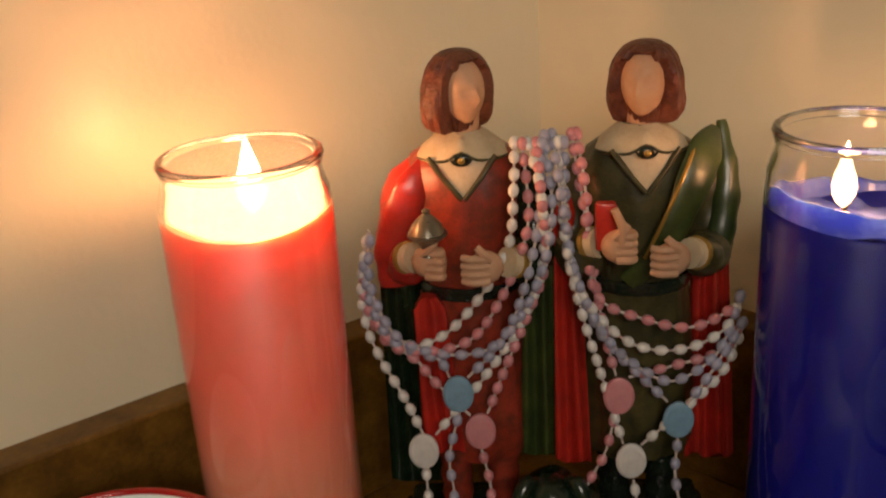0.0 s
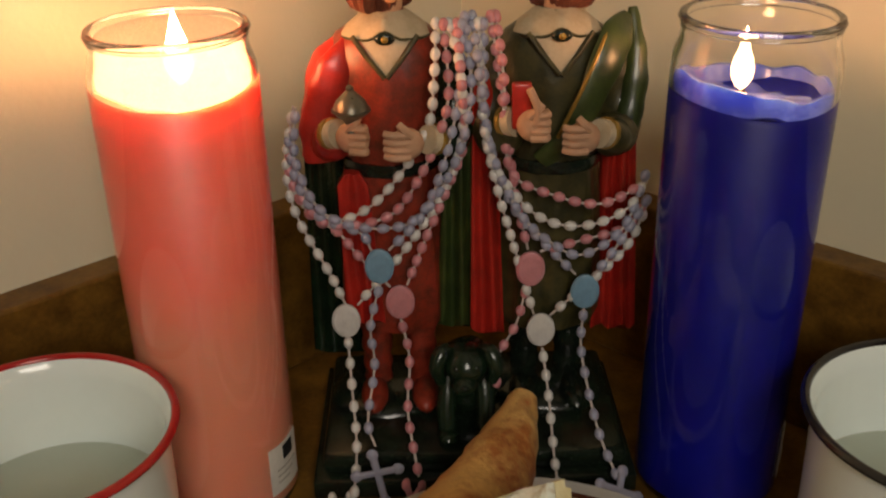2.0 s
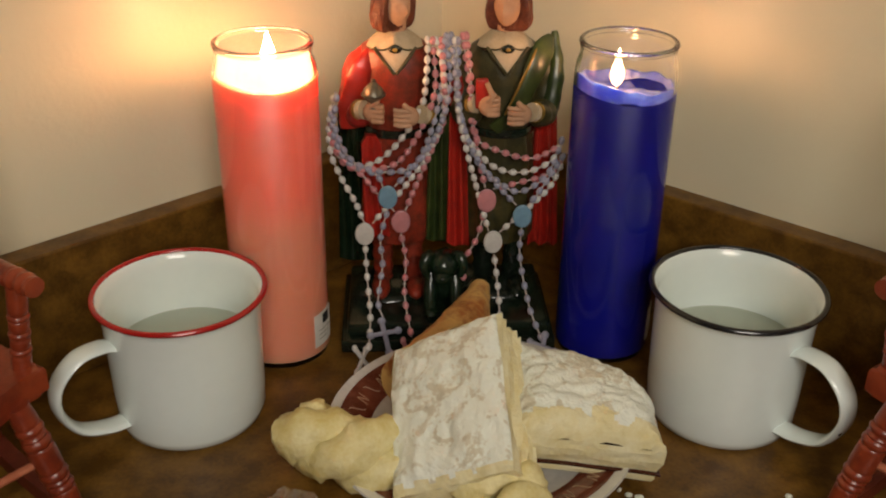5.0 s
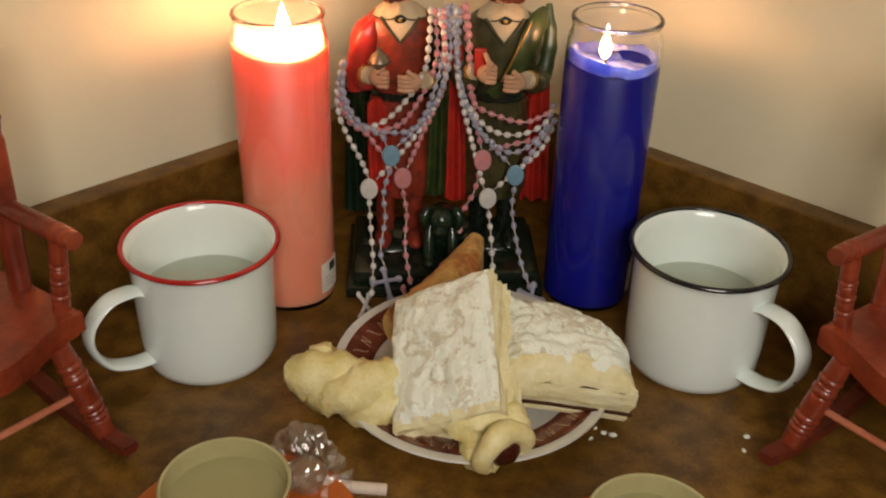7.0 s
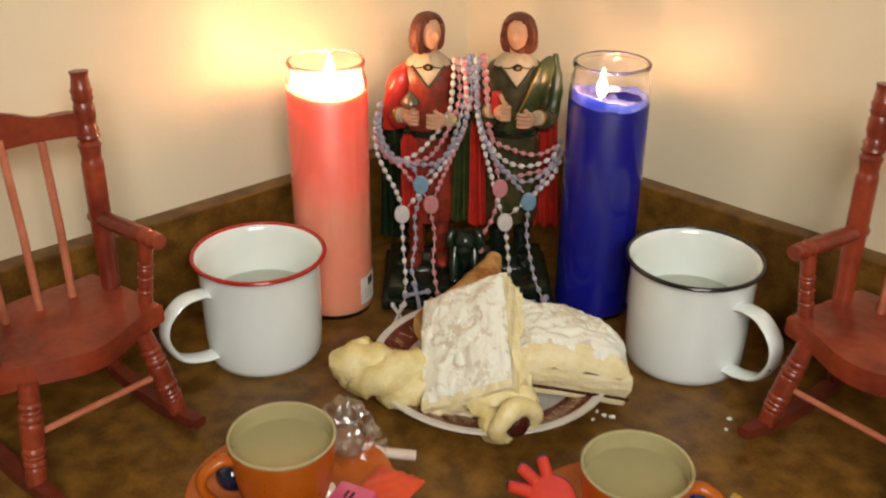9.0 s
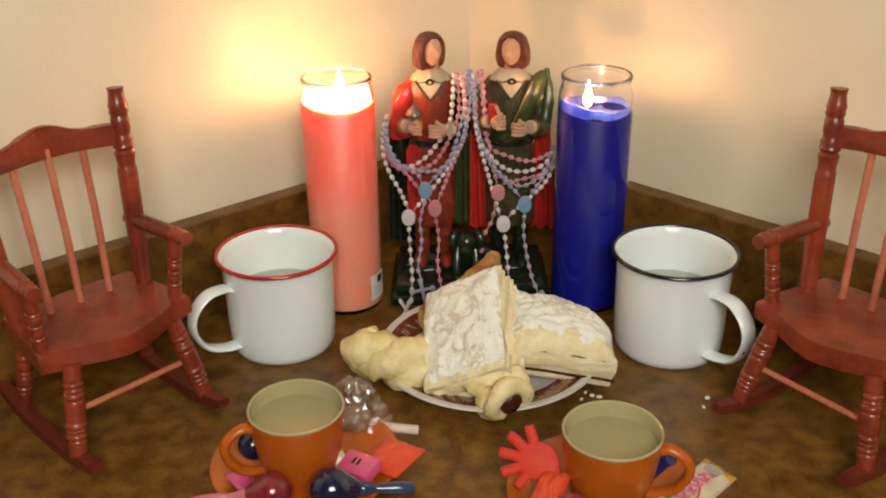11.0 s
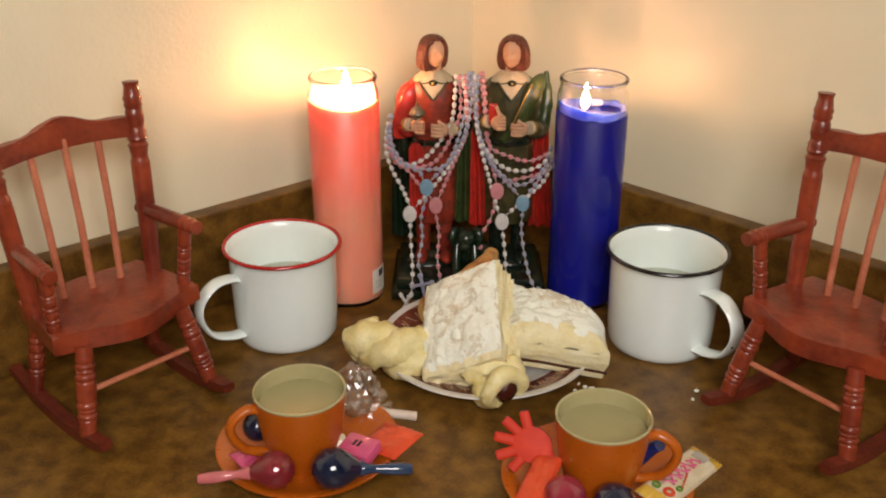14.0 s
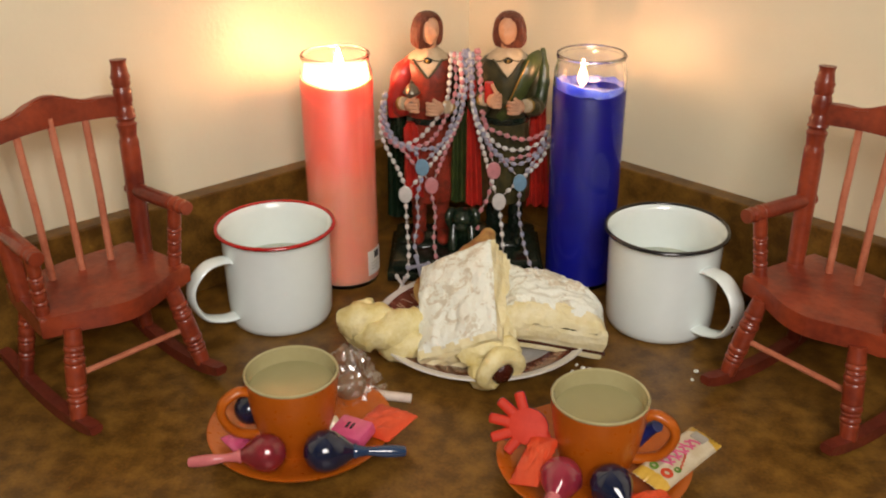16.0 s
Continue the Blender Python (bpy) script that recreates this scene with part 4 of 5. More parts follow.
def slab_pastry(name, m, w, d, h, label, puff=0.004, cut=0.0, filling=False, seed=1.0, taper=0.0, smooth_side=False, round_corner=0.0):
    """A puff pastry with a sugared, puffed top and flaky layered sides; local x 0..w, y 0..d, top at z 0."""
    ob = thing(name, m, label, "pastry", "pastries on the plate")
    n = 64 if smooth_side else 34

    def outline(u, v, grow=0.0):
        x, y = w * u, d * v
        if cut and u + v > 1.45:
            x -= (u + v - 1.45) * cut
            y -= (u + v - 1.45) * cut
        if round_corner and 1 - u + v > 1.4:
            x += (1 - u + v - 1.4) * round_corner
            y -= (1 - u + v - 1.4) * round_corner * 0.6
        x += 0.0016 * noise.noise((u * 3 + seed, v * 3, 1.0)) + (u - 0.5) * grow
        y += 0.0016 * noise.noise((u * 3, v * 3 + seed, 4.0)) + (v - 0.5) * grow
        return x, y

    bm = bmesh.new()
    grid = []
    for i in range(n + 1):
        row = []
        for j in range(n + 1):
            u, v = i / n, j / n
            x, y = outline(u, v)
            e = min(u, 1 - u, v, 1 - v)
            z = puff * (1 - math.exp(-e * 9)) + 0.0024 * noise.noise((u * 5 + seed, v * 5, 2.0)) + 0.0016 * noise.noise((u * 14, v * 14 + seed, 7.0)) - 0.0018 * (e < 0.01)
            row.append(bm.verts.new((x, y, z - taper * v * h)))
        grid.append(row)
    for i in range(n):
        for j in range(n):
            bare = j / n < (0.17 if smooth_side else 0.035) + (0.10 if smooth_side else 0.05) * noise.noise((i * 9 / n, j * 8 / n, seed)) + 0.02 * noise.noise((i * 26 / n, j * 22 / n, seed + 5))
            bm.faces.new((grid[i][j], grid[i + 1][j], grid[i + 1][j + 1], grid[i][j + 1])).material_index = 1 if bare else 0
    part("sugared_top", bm, [SUGAR, FLAKY], ob, "top dusted with powdered sugar")
    edge = [(i / n, 0.0) for i in range(n)] + [(1.0, i / n) for i in range(n)] + [(1 - i / n, 1.0) for i in range(n)] + [(0.0, 1 - i / n) for i in range(n)]
    bm = bmesh.new()
    loops = []
    layers = 9
    for k in range(layers + 1):
        ring = []
        for q, (u, v) in enumerate(edge):
            wob = 0.0034 * noise.noise((q * 4.2 / n + seed, k * 1.3, 3.0)) + (0.0007 if k % 2 else -0.0007)
            if smooth_side:
                wob = 0.0013 * math.sin(math.pi * min(1, k / 6)) + 0.0010 * noise.noise((q * 4.2 / n + seed, k * 0.7, 3.0)) + (0.0004 if k > 7 else 0)
            x, y = outline(u, v, 2 * wob if 0 < k < layers else 0)
            z0 = -0.0018 - taper * v * h
            zz = -h * k / layers * (1 - 0.25 * taper * v) + 0.0010 * noise.noise((q * 6.5 / n, k * 1.7 + seed, 5.0)) * (0 < k < layers)
            ring.append((x, y, z0 + zz))
        loops.append(ring)
    rings(bm, loops, True, (False, True))
    part("flaky_side", bm, FLAKY, ob, "pale golden flaky layers", False)
    if filling:
        loops = []
        for k in (0, 1):
            loops.append([(*outline(u, v, 0.0040), -h * 0.68 - 0.0012 * k - 0.0018 - taper * v * h + 0.0009 * noise.noise((q * 5.5 / n, 2.0, seed))) for q, (u, v) in enumerate(edge)])
        bm = rings(bmesh.new(), loops, True, (True, True))
        part("filling", bm, JAM, ob, "thin dark fruit filling")
    return ob


def frame_from(o, ex, ey):
    """A pose at o whose x runs along ex and whose y lies towards ey."""
    x = Vector(ex).normalized()
    z = x.cross(Vector(ey)).normalized()
    y = z.cross(x)
    return Matrix((( x.x, y.x, z.x, o[0]), (x.y, y.y, z.y, o[1]), (x.z, y.z, z.z, o[2]), (0, 0, 0, 1)))


slab_pastry("sugared_pastry_square", frame_from((0.1515, 0.273, 0.0185), (0.055, -0.0135, 0.0285), (0.006, 0.062, 0.0405)), 0.0665, 0.0845, 0.031,
            "square puff pastry dusted with sugar, leaning on others", 0.004, 0.0, False, 3.1, 0.0, False, 0.008)
slab_pastry("sugared_turnover", frame_from((0.2124, 0.290, 0.045), (0.080, 0.004, -0.016), (0.010, 0.064, 0.010)), 0.083, 0.062, 0.0235,
            "sugared fruit turnover with a dark filling line", 0.013, 0.10, True, 8.4, 0.0, True)


def twist_pastry(points, radius, label, strands=3, turns=0.75, material=CRUST, tail=None):
    ob = thing("twisted_pastry", pose(*points[0]), label, "pastry", "pastries on the plate")
    o = Vector(points[0])
    path = [p - o for p in spline(points, 9)]
    for s in range(strands):
        pts = []
        for i, p in enumerate(path):
            t = i / (len(path) - 1)
            a = 2 * math.pi * (turns * t + s / strands)
            d = (path[min(i + 1, len(path) - 1)] - path[max(i - 1, 0)]).normalized()
            side = d.cross(Vector((0, 0, 1))).normalized()
            pts.append(p + (side * math.cos(a) + side.cross(d) * math.sin(a)) * radius * 0.55)
        bm = tube(pts, lambda t: radius * (0.62 + 0.12 * math.sin(9 * t + s)) * (0.55 + 0.45 * min(1, 7 * min(t, 1 - t) + 0.35)), 16)
        for v in bm.verts:
            v.co += Vector((noise.noise(v.co * 110), noise.noise(v.co * 110 + Vector((9, 0, 0))), noise.noise(v.co * 110 + Vector((0, 7, 0))))) * 0.0032
            v.co += Vector((0, 0, 1)) * 0.0010 * noise.noise(v.co * 330)
        part("dough_strand", bm, material, ob)
    return ob


tw = twist_pastry([(0.101, 0.318, 0.023), (0.116, 0.308, 0.026), (0.134, 0.303, 0.024), (0.158, 0.305, 0.025)], 0.0175, "pale golden twisted pastry hanging over the plate rim", 3, 0.7)
# the rolled, hollow end of the twisted pastry
out = Vector((-0.74, -0.62, 0.16)).normalized()
spin = out.to_track_quat("Z", "Y").to_matrix()
bm = lathe([(0.0, -0.008), (0.0120, -0.007), (0.0158, 0.000), (0.0170, 0.004), (0.0166, 0.0070), (0.0146, 0.0078), (0.0118, 0.0060), (0.0080, 0.002), (0.0, 0.001)], 40)
for v in bm.verts:
    p = Vector((v.co.x, v.co.y * 0.86, v.co.z))
    p += Vector((0.0020 * noise.noise(p * 85), 0.0020 * noise.noise(p * 85 + Vector((5, 0, 0))), 0.0020 * noise.noise(p * 70 + Vector((0, 8, 0)))))
    v.co = spin @ p + Vector((0.004, -0.001, 0.001))
part("rolled_end", bm, CRUST, tw, "hollow rolled dough end")
tf = twist_pastry([(0.196, 0.284, 0.021), (0.204, 0.273, 0.0215), (0.211, 0.263, 0.0205)], 0.0180, "short twisted pastry with dark filling at its end", 2, 0.5)
ahead = Vector((0.50, -0.85, -0.10)).normalized()
side = ahead.cross(Vector((0, 0, 1))).normalized()
over = side.cross(ahead)
mouth = Vector((0.0165, -0.0270, -0.0005))
part("filling", ball(mouth - ahead * 0.0020, (0.0105, 0.0090, 0.0105), None, 0, 16, None, 0.0015, 160), JAM, tf, "dark fruit filling")
lips = [mouth + (side * math.cos(a) * 0.0138 + over * math.sin(a) * 0.0122) + ahead * 0.0012 * math.sin(3 * a) for a in [radians(-50 + 28 * k) for k in range(11)]]
bm = tube(spline(lips, 5), lambda t: 0.0068 * (0.70 + 0.30 * math.sin(math.pi * t)) + 0.0006 * math.sin(17 * t), 16)
part("dough_lip", bm, CRUST, tf, "thick rolled dough lip")
cone = thing("pastry_cone", pose(0.165, 0.352, 0.028), "browned pointed pastry behind the sugared square", "pastry", "pastries on the plate")
bm = tube(spline([(0, 0, 0), (0.018, 0.030, 0.002), (0.034, 0.062, 0.008), (0.0435, 0.088, 0.016)], 8), lambda t: 0.0225 - 0.0170 * t ** 1.4, 24)
for v in bm.verts:
    v.co += Vector((0, 0, 1)) * 0.0022 * noise.noise(v.co * 70) + Vector((1, 0, 0)) * 0.0016 * noise.noise(v.co * 160)
part("crust", bm, BROWN_CRUST, cone)

# ---- miniature rocking chairs ----


def turned(p, q, radius, marks, seg=14, swell=0.0):
    """A turned bar from p to q with rings at the given shares of its length."""
    p, q = Vector(p), Vector(q)
    n = 60

    def r(t):
        k = 1.0 + swell * math.sin(math.pi * t)
        for m in marks:
            d = abs(t - m)
            if d < 0.03:
                k += 0.10 * math.cos(d / 0.03 * math.pi / 2)
            elif d < 0.05:
                k -= 0.13
        return radius * k
    return tube([p.lerp(q, i / n) for i in range(n + 1)], r, seg)


def rocking_chair(m, label):
    """Local x to the sitter's left, y ahead, z up."""
    ob = thing("rocking_chair", m, label, "rocking chair", "miniature rocking chairs")
    out = []
    w, yb, yf = 0.053, -0.046, 0.031
    for i in range(25):
        u = -1 + 2 * i / 24
        out.append((w * u * (1.0 - 0.02 * math.cos(3 * u)), yf + 0.0065 * math.cos(math.pi * u * 1.15) - 0.004 * abs(u) ** 3))
    out += [(w * 0.99, 0.012), (w * 0.94, -0.01), (w * 0.90, -0.03), (w * 0.86, yb), (0.0, yb - 0.002), (-w * 0.86, yb), (-w * 0.90, -0.03), (-w * 0.94, -0.01), (-w * 0.99, 0.012)]
    part("seat", prism(out, 0.0685, 0.0830, None, 0.0022), CHAIR, ob, "shaped red wooden seat")
    for s in (-1, 1):
        part("back_post", turned((s * 0.0445, -0.022, 0.080), (s * 0.0530, -0.036, 0.2235), 0.0058, (0.665, 0.70, 0.735, 0.90, 0.935), 20, 0.14), CHAIR, ob)
        part("arm_post", turned((s * 0.0475, 0.012, 0.080), (s * 0.0500, 0.018, 0.128), 0.0046, (0.25, 0.45, 0.65), 12), CHAIR, ob)
        part("armrest", turned((s * 0.0465, -0.033, 0.1300), (s * 0.0520, 0.031, 0.1310), 0.0049, (0.80, 0.9), 14, 0.12), CHAIR, ob)
        part("leg", turned((s * 0.0360, 0.025, 0.072), (s * 0.0470, 0.035, 0.010), 0.0054, (0.22, 0.34, 0.66, 0.78), 12, 0.22), CHAIR, ob)
        part("leg", turned((s * 0.0385, -0.034, 0.072), (s * 0.0470, -0.040, 0.010), 0.0050, (0.3, 0.5, 0.7), 12, 0.1), CHAIR, ob)
        bm = bmesh.new()
        loops = []
        for i in range(25):
            y = -0.072 + 0.131 * i / 24
            z = 0.5 * (y / 0.068) ** 2 * 0.026
            t = 0.0092 - 0.004 * abs(y / 0.068) ** 3
            loops.append([(s * 0.047 - 0.0042, y, z), (s * 0.047 + 0.0042, y, z), (s * 0.047 + 0.0042, y, z + t), (s * 0.047 - 0.0042, y, z + t)])
        rings(bm, loops)
        bmesh.ops.bevel(bm, geom=[e for e in bm.edges if abs(e.verts[0].co.y - e.verts[1].co.y) > 0.001], offset=0.0012, segments=2, affect="EDGES")
        part("rocker", bm, ROCKER, ob, "curved dark red-brown rocker")
    # arched crest rail
    bm = bmesh.new()
    loops = []
    for i in range(29):
        u = -1 + 2 * i / 28
        x = u * 0.0465
        top = 0.1995 + 0.0080 * math.cos(math.pi * u * 0.8) ** 2 * (abs(u) < 0.63) + 0.0015 * (1 - u * u)
        bot = 0.1850 + 0.0030 * (1 - u * u)
        y0 = -0.0300 - 0.004 * (1 - u * u)
        loops.append([(x, y0, bot), (x, y0 - 0.0065, bot), (x, y0 - 0.0085, top), (x, y0 - 0.0020, top)])
    rings(bm, loops)
    bmesh.ops.bevel(bm, geom=[e for e in bm.edges if abs(e.verts[0].co.x - e.verts[1].co.x) > 0.001], offset=0.0014, segments=2, affect="EDGES")
    part("crest_rail", bm, CHAIR, ob, "arched red top rail")
    for x in (-0.0225, 0.0, 0.0225):
        part("spindle", tube([(x * 0.95, -0.027, 0.081), (x, -0.030, 0.135), (x * 1.05, -0.0365, 0.194)], 0.0025, 10), SPINDLE, ob, "thin paler wooden spindle")
    part("stretcher", tube([(-0.0430, 0.029, 0.039), (0.0430, 0.029, 0.039)], 0.0021, 8), SPINDLE, ob, "thin paler wooden stretcher")
    return ob


chair = rocking_chair(pose(-0.0700, 0.2715, 0, 0, 0, -43 - 90) @ Matrix.Diagonal((1.065, 1.04, 1.01, 1)), "miniature red painted wooden rocking chair, empty")
copy_thing(chair, pose(0.4385, 0.2545, 0, 0, 0, 217.5 - 90))

# ---- orange cups and saucers ----


def cup_and_saucer(cup_at, saucer_at, handle_angle, label):
    sa = thing("saucer", pose(*saucer_at, 0), "orange glazed ceramic saucer under a cup", "saucer", "saucers")
    part("dish", lathe([(0.0, 0.002), (0.028, 0.002), (0.030, 0.0), (0.033, 0.0), (0.036, 0.003), (0.056, 0.0105), (0.0615, 0.0135), (0.0620, 0.0148), (0.0605, 0.0150), (0.050, 0.0105), (0.034, 0.0062), (0.022, 0.0052), (0.0, 0.0052)], 80), CERAMIC, sa)
    ob = thing("cup", pose(*cup_at, 0.0055, 0, 0, handle_angle), label, "cup", "orange cups")
    part("body", lathe([(0.0, 0.0015), (0.0165, 0.0015), (0.0175, 0.0), (0.0195, 0.0), (0.0205, 0.003), (0.0230, 0.010), (0.0268, 0.024), (0.0292, 0.040), (0.0305, 0.0545)], 64), CERAMIC, ob)
    part("lining", lathe([(0.0305, 0.0545), (0.0308, 0.0558), (0.0300, 0.0566), (0.0290, 0.0558), (0.0284, 0.050), (0.0272, 0.038), (0.0245, 0.022), (0.0200, 0.008), (0.0120, 0.0045), (0.0, 0.004)], 64), CERAMIC_IN, ob, "cream glazed inside and lip")
    path = spline([(0.0280, 0, 0.0470), (0.036, 0, 0.0490), (0.0455, 0, 0.0430), (0.0470, 0, 0.0330), (0.0400, 0, 0.0205), (0.0300, 0, 0.0150), (0.0225, 0, 0.0135)], 8)
    part("handle", tube(path, 0.0042, 14, None, 0, 0.75, (1, 0, 0)), CERAMIC, ob)
    w = part("water", lathe([(0.0, 0.0455), (0.0268, 0.0455), (0.0278, 0.0459), (0.0270, 0.037), (0.0242, 0.022), (0.0196, 0.0086), (0.0118, 0.0052), (0.0, 0.0046)], 48), CUP_WATER, ob, "clear water")
    w.visible_shadow = False
    return ob


cup_and_saucer((0.0745, 0.1925), (0.0765, 0.201), 205, "orange glazed cup of water with a cream lining")
cup_and_saucer((0.2705, 0.1665), (0.2690, 0.167), -18, "orange glazed cup of water with a cream lining")

# ---- small toys and sweets on the saucers ----


def maraca(head, tip, size, head_material, handle_material, label):
    h, t = Vector(head), Vector(tip)
    ob = thing("toy_maraca", Matrix.Translation(h), label, "maraca", "toy maracas")
    d = (t - h).normalized()
    turn = d.to_track_quat("X", "Z").to_matrix()
    bm = bmesh.new()
    prof = [(-1.0, 0.03), (-0.95, 0.35), (-0.75, 0.68), (-0.4, 0.93), (0.0, 1.0), (0.4, 0.92), (0.8, 0.7), (1.15, 0.42), (1.35, 0.3)]
    loops = []
    for x, r in prof:
        loops.append([turn @ Vector((x * size, r * size * math.cos(2 * math.pi * i / 28), r * size * math.sin(2 * math.pi * i / 28))) for i in range(28)])
    part("head", rings(bm, loops), head_material, ob, "glossy rounded shaker head")
    part("handle", tube([d * size * 1.25, d * size * 1.4, *[d * size * 1.4 + (t - h - d * size * 1.4) * k / 14 for k in range(1, 15)]], lambda u: size * (0.36 - 0.55 * u if u < 0.3 else 0.195 + 0.11 * math.sin((u - 0.3) / 0.7 * math.pi * 0.80) * (1 if u < 0.99 else 0.7)), 16), handle_material, ob, "glossy plastic handle")
    part("seam", rings(bmesh.new(), [[turn @ Vector((x * size, r * size * math.cos(2 * math.pi * i / 32), r * size * math.sin(2 * math.pi * i / 32))) for i in range(32)] for x, r in ((-0.03, 0.99), (-0.02, 1.02), (0.02, 1.02), (0.03, 0.99))], True, (False, False)), head_material, ob, "raised moulding seam")
    ring = [d * size * 1.32, d * size * 1.42]
    part("collar", tube(ring, size * 0.38, 16), handle_material, ob)
    return ob


maraca((0.099, 0.157, 0.0245), (0.149, 0.1655, 0.0185), 0.0138, NAVY, STEEL_BLUE, "dark blue plastic toy maraca across the saucer rim")
maraca((0.062, 0.157, 0.0230), (0.013, 0.1530, 0.0180), 0.0125, PINK_CLEAR, PINK_HANDLE, "pink plastic toy maraca across the saucer rim")
maraca((0.0420, 0.205, 0.0225), (0.070, 0.236, 0.020), 0.0105, NAVY, STEEL_BLUE, "dark blue plastic toy maraca behind the cup")
maraca((0.245, 0.133, 0.0245), (0.232, 0.098, 0.0190), 0.0130, PLUM, PINK_HANDLE, "dark pink plastic toy maraca in front of the cup")
maraca((0.2745, 0.1270, 0.0240), (0.290, 0.090, 0.0190), 0.0130, NAVY, STEEL_BLUE, "dark blue plastic toy maraca in front of the cup")


def pillow_pack(name, m, w, h, puff, material, label, category, crimp=None, group="", n=18):
    """A sealed wrapper: puffed in the middle, flat crimped ends; local x across, y along, z up."""
    ob = thing(name, m, label, category, group)
    bm = bmesh.new()
    top, bot = [], []
    for i in range(n + 1):
        rt, rb = [], []
        for j in range(n + 1):
            u, v = -1 + 2 * i / n, -1 + 2 * j / n
            e = max(0.0, (1 - u * u) * (1 - v ** 4))
            z = puff * e ** 0.5 * (1 + 0.30 * noise.noise((u * 3, v * 4, w * 700))) + 0.0009 * noise.noise((u * 6, v * 7, w * 900))
            zig = 0.0009 * (1 if j in (0, n) and i % 2 else 0)
            x, y = u * w / 2 * (1 - 0.05 * e), v * h / 2 + (zig if v > 0 else -zig)
            rt.append(bm.verts.new((x, y, z + 0.0003)))
            rb.append(bm.verts.new((x, y, -z * 0.4 - 0.0003)))
        top.append(rt)
        bot.append(rb)
    for i in range(n):
        for j in range(n):
            mi = 1 if crimp and (j < 2 or j >= n - 2) else 0
            bm.faces.new((top[i][j], top[i + 1][j], top[i + 1][j + 1], top[i][j + 1])).material_index = mi
            bm.faces.new((bot[i][j + 1], bot[i + 1][j + 1], bot[i + 1][j], bot[i][j])).material_index = mi
    for i in range(n):
        for a, b in ((0, 0), (n, n)):
            bm.faces.new((top[i][a], bot[i][a], bot[i + 1][a], top[i + 1][a]))
            bm.faces.new((top[a][i], top[a][i + 1], bot[a][i + 1], bot[a][i]))
    part("wrapper", bm, [material, crimp] if crimp else material, ob)
    return ob


pillow_pack("sweet_wrapper", pose(0.133, 0.199, 0.0165, 6, -8, -38), 0.034, 0.030, 0.0035, ORANGE_PAPER, "orange-red folded sweet wrapper on the saucer", "sweet")
gum = thing("bubble_gum", pose(0.1140, 0.1840, 0.0155, 10, -4, -30), "pink wrapped bubble gum with dark lettering", "sweet")
part("block", box((-0.0125, -0.0095, 0), (0.0125, 0.0095, 0.0095), None, 0.0022), PINK_PAPER, gum)
twist = rings(bmesh.new(), [[(-0.0115 - 0.0050 * t, (0.0026 + 0.0028 * t) * math.cos(a) * (1 + 0.25 * math.sin(5 * a)), 0.0050 + 0.002 * t + (0.0026 + 0.0018 * t) * math.sin(a)) for a in [2 * math.pi * i / 26 for i in range(26)]] for t in (0, 0.25, 0.5, 0.75, 1)], True, (True, True))
part("twisted_end", twist, WHITE_FOIL, gum, "pale twisted wrapper end")
for k in range(2):
    part("print_bar", box((-0.0040 + 0.0036 * k, -0.0020, 0.0092), (-0.0020 + 0.0036 * k, 0.0035, 0.0098), None, 0.0003), INK, gum, "dark printed mark")
pillow_pack("pink_sweet", pose(0.0410, 0.1770, 0.0150, 0, 12, 40), 0.018, 0.022, 0.0030, PINK_PAPER, "small pink sweet lying on the saucer", "sweet")

lolly = thing("wrapped_lollipop", pose(0.1060, 0.2440, 0.0), "lollipop in clear crumpled cellophane beside the saucer", "lollipop")
part("candy", ball((0, 0, 0.0150), (0.0115, 0.0100, 0.0110), None, 0, 20, None, 0.0008, 120), CANDY, lolly, "brown caramel ball")
part("stick", tube([(0.006, -0.001, 0.0125), (0.022, -0.004, 0.0105), (0.0430, -0.0035, 0.0075)], 0.0034, 12), STICK, lolly, "white paper stick")
bm = ball((-0.001, 0.001, 0.0215), (0.0185, 0.0165, 0.0230), None, 0, 44)
for v in bm.verts:
    v.co += (v.co - Vector((0, 0, 0.0165))).normalized() * (0.0062 * noise.noise(v.co * 130) + 0.0034 * noise.noise(v.co * 360))
    v.co.z = max(v.co.z, 0.0008)
film = part("cellophane", bm, FILM, lolly, "clear crumpled cellophane", False)
film.visible_shadow = False
bm = bmesh.new()
loops = []
for k in range(9):
    t = k / 8
    loops.append([(0.011 + 0.014 * t, -0.002 + (0.0035 + 0.0055 * t * t) * math.cos(a) * (1 + 0.35 * math.sin(5 * a + k)), 0.0125 - 0.003 * t + (0.0035 + 0.0045 * t * t) * math.sin(a) * (1 + 0.3 * math.cos(4 * a)))
                  for a in [2 * math.pi * i / 30 for i in range(30)]])
film = part("cellophane_skirt", rings(bm, loops, True, (False, False)), FILM, lolly, "twisted cellophane end", False)
film.visible_shadow = False

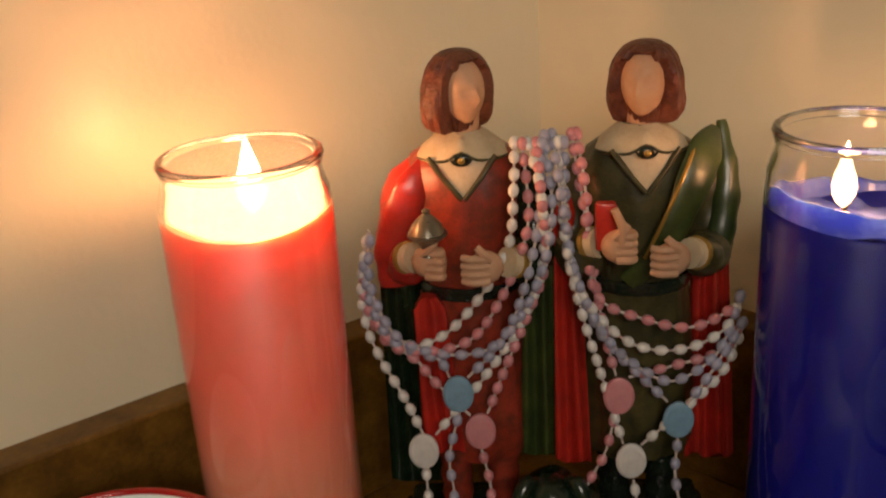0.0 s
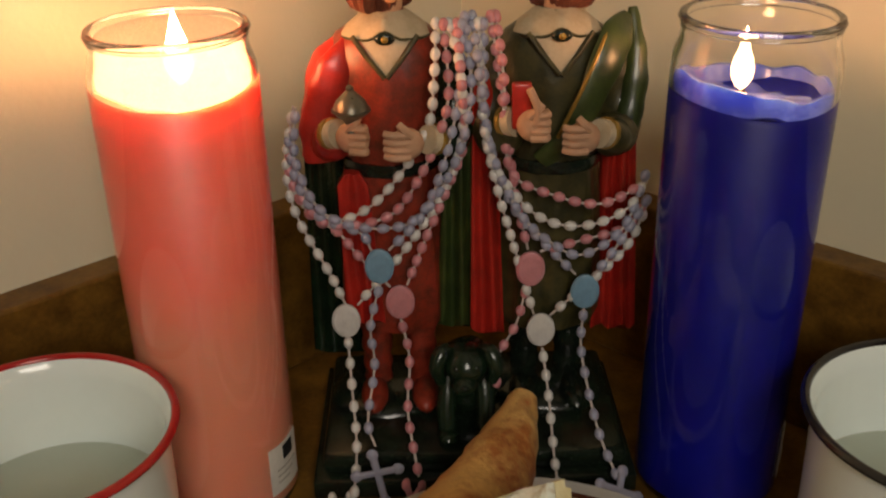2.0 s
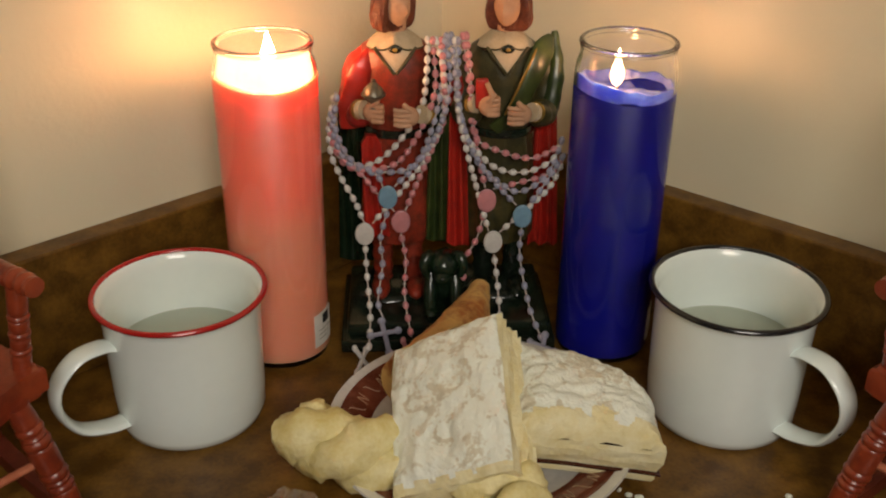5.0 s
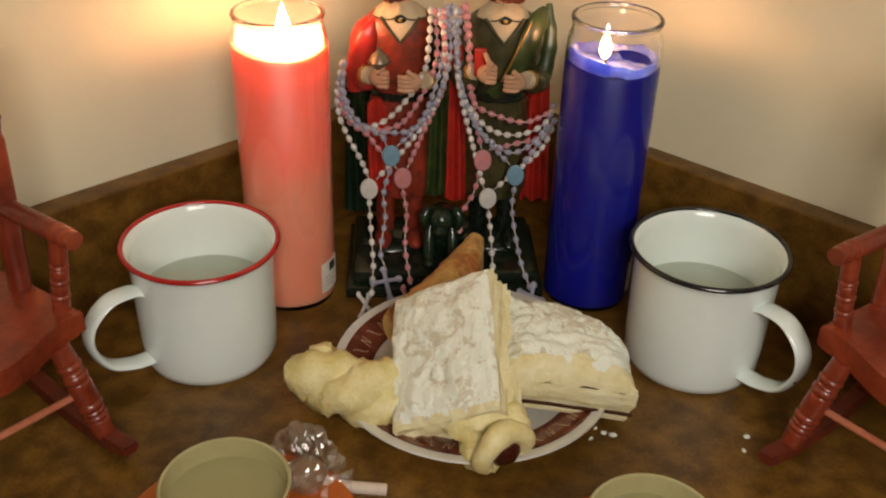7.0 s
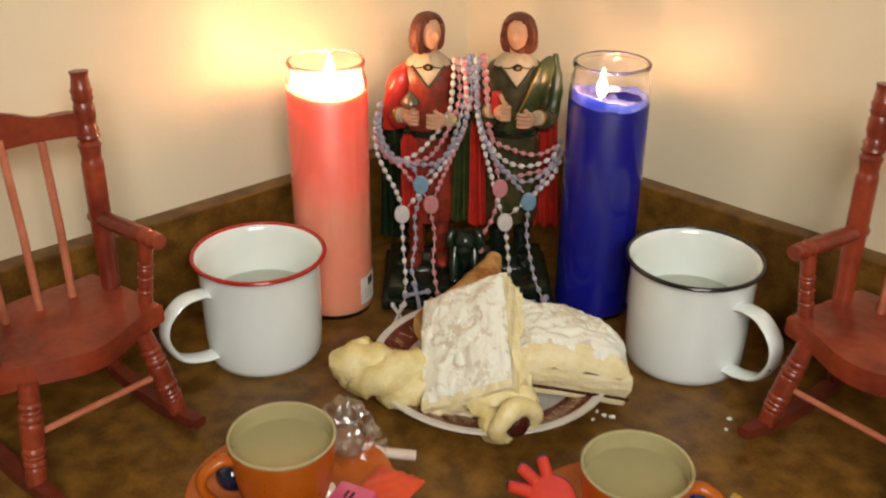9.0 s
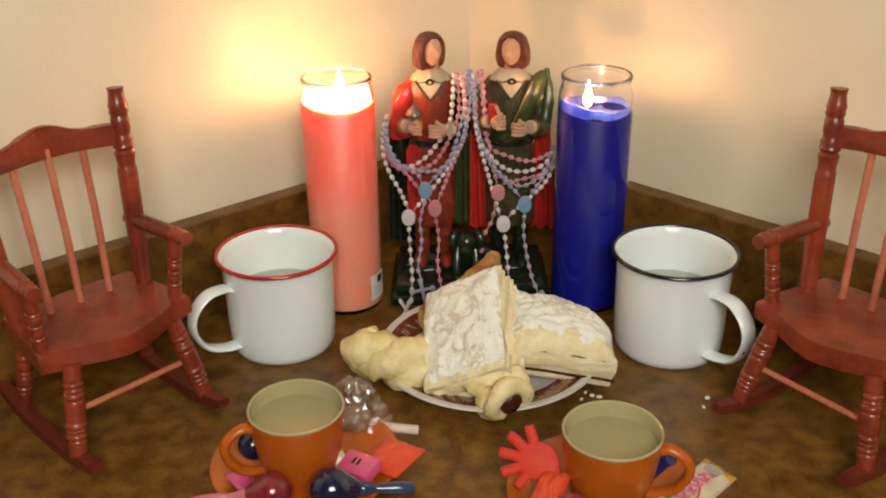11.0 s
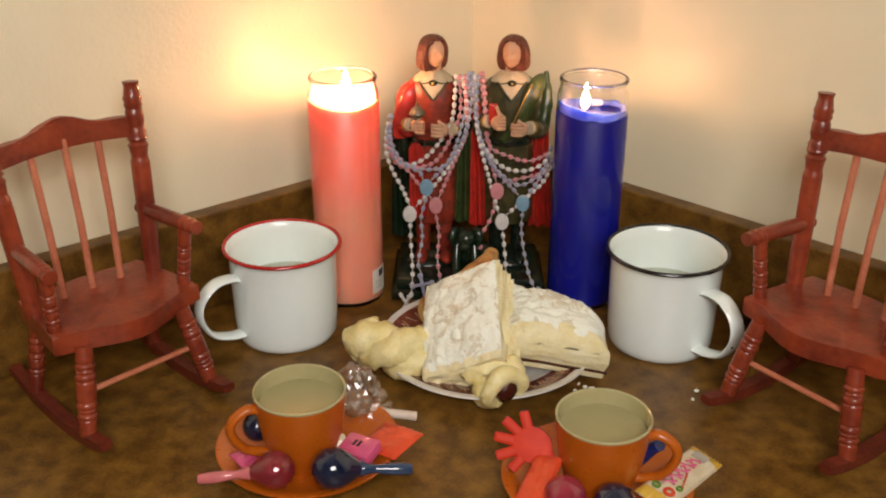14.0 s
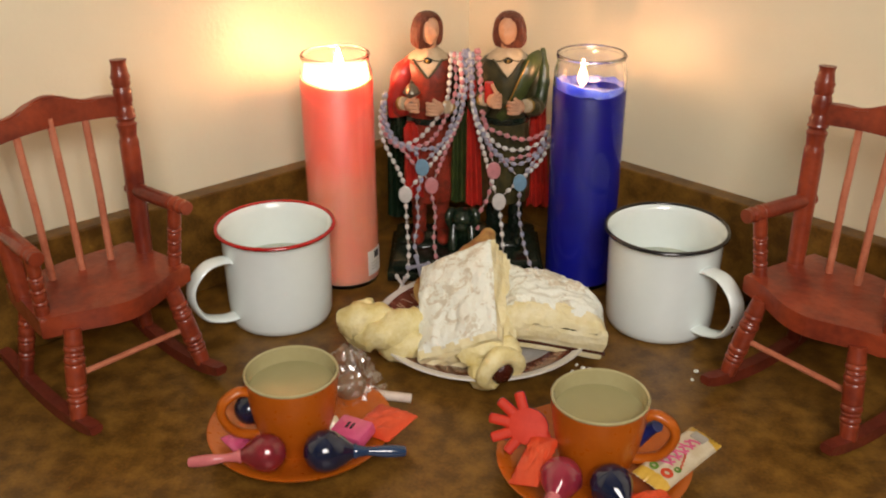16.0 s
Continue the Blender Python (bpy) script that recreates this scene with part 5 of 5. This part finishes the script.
# palm-shaped clapper: two coloured layers with five rounded tips
clapper = thing("palm_clapper", frame_from((0.2275, 0.1770, 0.0300), (-0.93, 0.28, 0.24), (-0.28, -0.51, -0.77)), "red and blue plastic palm-shaped clapper leaning on the cup", "toy")
for k, (m, dz, g) in enumerate(((BLUE_PLASTIC, -0.0060, 1.02), (RED_FOAM, 0.0, 1.0))):
    bm = bmesh.new()
    prism([(0.0130 * g * math.cos(a), 0.0118 * g * math.sin(a)) for a in [2 * math.pi * i / 28 for i in range(28)]], dz, dz + 0.0030, bm, 0.0008)
    for a, n in ((70, 0.0215), (38, 0.0250), (8, 0.0258), (-21, 0.0250), (-54, 0.0228)):
        d = Vector((math.cos(radians(a)), math.sin(radians(a)), 0))
        z = Vector((0, 0, dz + 0.0015))
        tube([d * 0.0095 + z, d * n * 0.6 + z, d * n * 0.88 + z, d * n * g * 0.97 + z, d * n * g + z], lambda t: 0.0036 - 0.0006 * t if t < 0.8 else (0.0028 if t < 0.99 else 0.0014), 12, bm, 0, 0.42)
    tube([(-0.006, 0, dz + 0.0015), (-0.018, 0.010, dz + 0.0015)], 0.0058, 10, bm, 0, 0.3)
    part("layer", bm, m, clapper, "blue back layer" if k == 0 else "red front layer")
pillow_pack("sweet_wrapper", frame_from((0.2300, 0.1500, 0.0235), (-0.42, -0.85, -0.30), (0.80, -0.42, 0.30)), 0.038, 0.020, 0.0030, ORANGE_PAPER, "orange-red sweet wrapper standing against the cup", "sweet")
pillow_pack("sweet_wrapper", pose(0.2990, 0.1235, 0.0150, 0, 0, 15), 0.024, 0.016, 0.0030, ORANGE_PAPER, "orange-red sweet wrapper on the saucer", "sweet")
part("whistle_body", tube([(0.2990, 0.182, 0.0150), (0.3060, 0.176, 0.0300), (0.3090, 0.172, 0.0350)], 0.0042, 12), BLUE_PLASTIC,
     thing("toy_whistle", pose(0, 0, 0), "small blue plastic toy behind the cup", "toy"))

candy = pillow_pack("candy_packet", frame_from((0.3215, 0.1615, 0.0170), (0.62, -0.60, -0.14), (0.78, 0.58, -0.03)), 0.0235, 0.066, 0.0050, WHITE_FOIL,
                    "yellow and white crinkled sweet packet with pink lettering", "sweet", YELLOW_FOIL)
def on_packet(x, y):
    """The height of the puffed packet at that place."""
    u, v = x / 0.01175, y / 0.0330
    return 0.0050 * max(0.0, (1 - u * u) * (1 - v ** 4)) ** 0.5 + 0.0009


for k in range(9):
    y = -0.0150 + 0.0038 * k
    up = 1 if k % 2 else -1
    stroke = [(x, y + dy, on_packet(x, y) + 0.0004) for x, dy in ((-0.0050 + 0.0010 * (k % 3), -0.0014), (-0.0016, 0.0008 * up), (0.0016, -0.0010 * up), (0.0040 - 0.0010 * (k % 2), 0.0012))]
    part("print_bar", tube(spline(stroke, 4), 0.00085, 7, None, 0, 0.5), PINK_PAPER, candy, "pink unreadable lettering")
for k in range(4):
    x = 0.0088 - 0.0012 * k
    y = -0.010 + 0.0032 * k
    part("print_bar", tube([(x, y - 0.0012, on_packet(x, y) + 0.0003), (x - 0.002, y + 0.001, on_packet(x - 0.002, y) + 0.0003)], 0.0005, 6), ORANGE_PAPER, candy, "small red lettering")
part("grey_panel", box((-0.005, -0.004, 0), (0.005, 0.004, 0.0006)), GREY_FOIL, candy).matrix_local = pose(0.0, 0.0225, on_packet(0, 0.0225) - 0.0003, -6, 0, 0)
for x, y, r, m in ((0.0050, -0.0215, 0.0040, ORANGE_PAPER), (-0.0040, -0.0225, 0.0030, GREEN_INK), (0.0075, -0.0135, 0.0024, GREEN_INK), (-0.0076, -0.0165, 0.0022, ORANGE_PAPER)):
    z = on_packet(x, y)
    part("print_disc", lathe([(r * 0.45, z), (r, z - 0.0002), (r, z + 0.0004), (r * 0.45, z + 0.0006)], 20, (False, False), None, 0, (x, y)), m, candy, "printed ring")

# ---- crumbs ----
rnd = random.Random(5)
for x, y in ((0.276, 0.292), (0.281, 0.290), (0.272, 0.296), (0.361, 0.288), (0.3555, 0.2765), (0.268, 0.287)):
    bm = ball((0, 0, 0.0010), (rnd.uniform(0.0012, 0.0028), rnd.uniform(0.001, 0.002), 0.0012), None, 0, 8, None, 0.0008, 500)
    c = link("crumb", bm, SUGAR)
    c.matrix_world = pose(x, y, 0, 0, 0, rnd.uniform(0, 180))
    tagged(c, "white sugar crumb on the counter", "crumb", "crumbs on the counter")
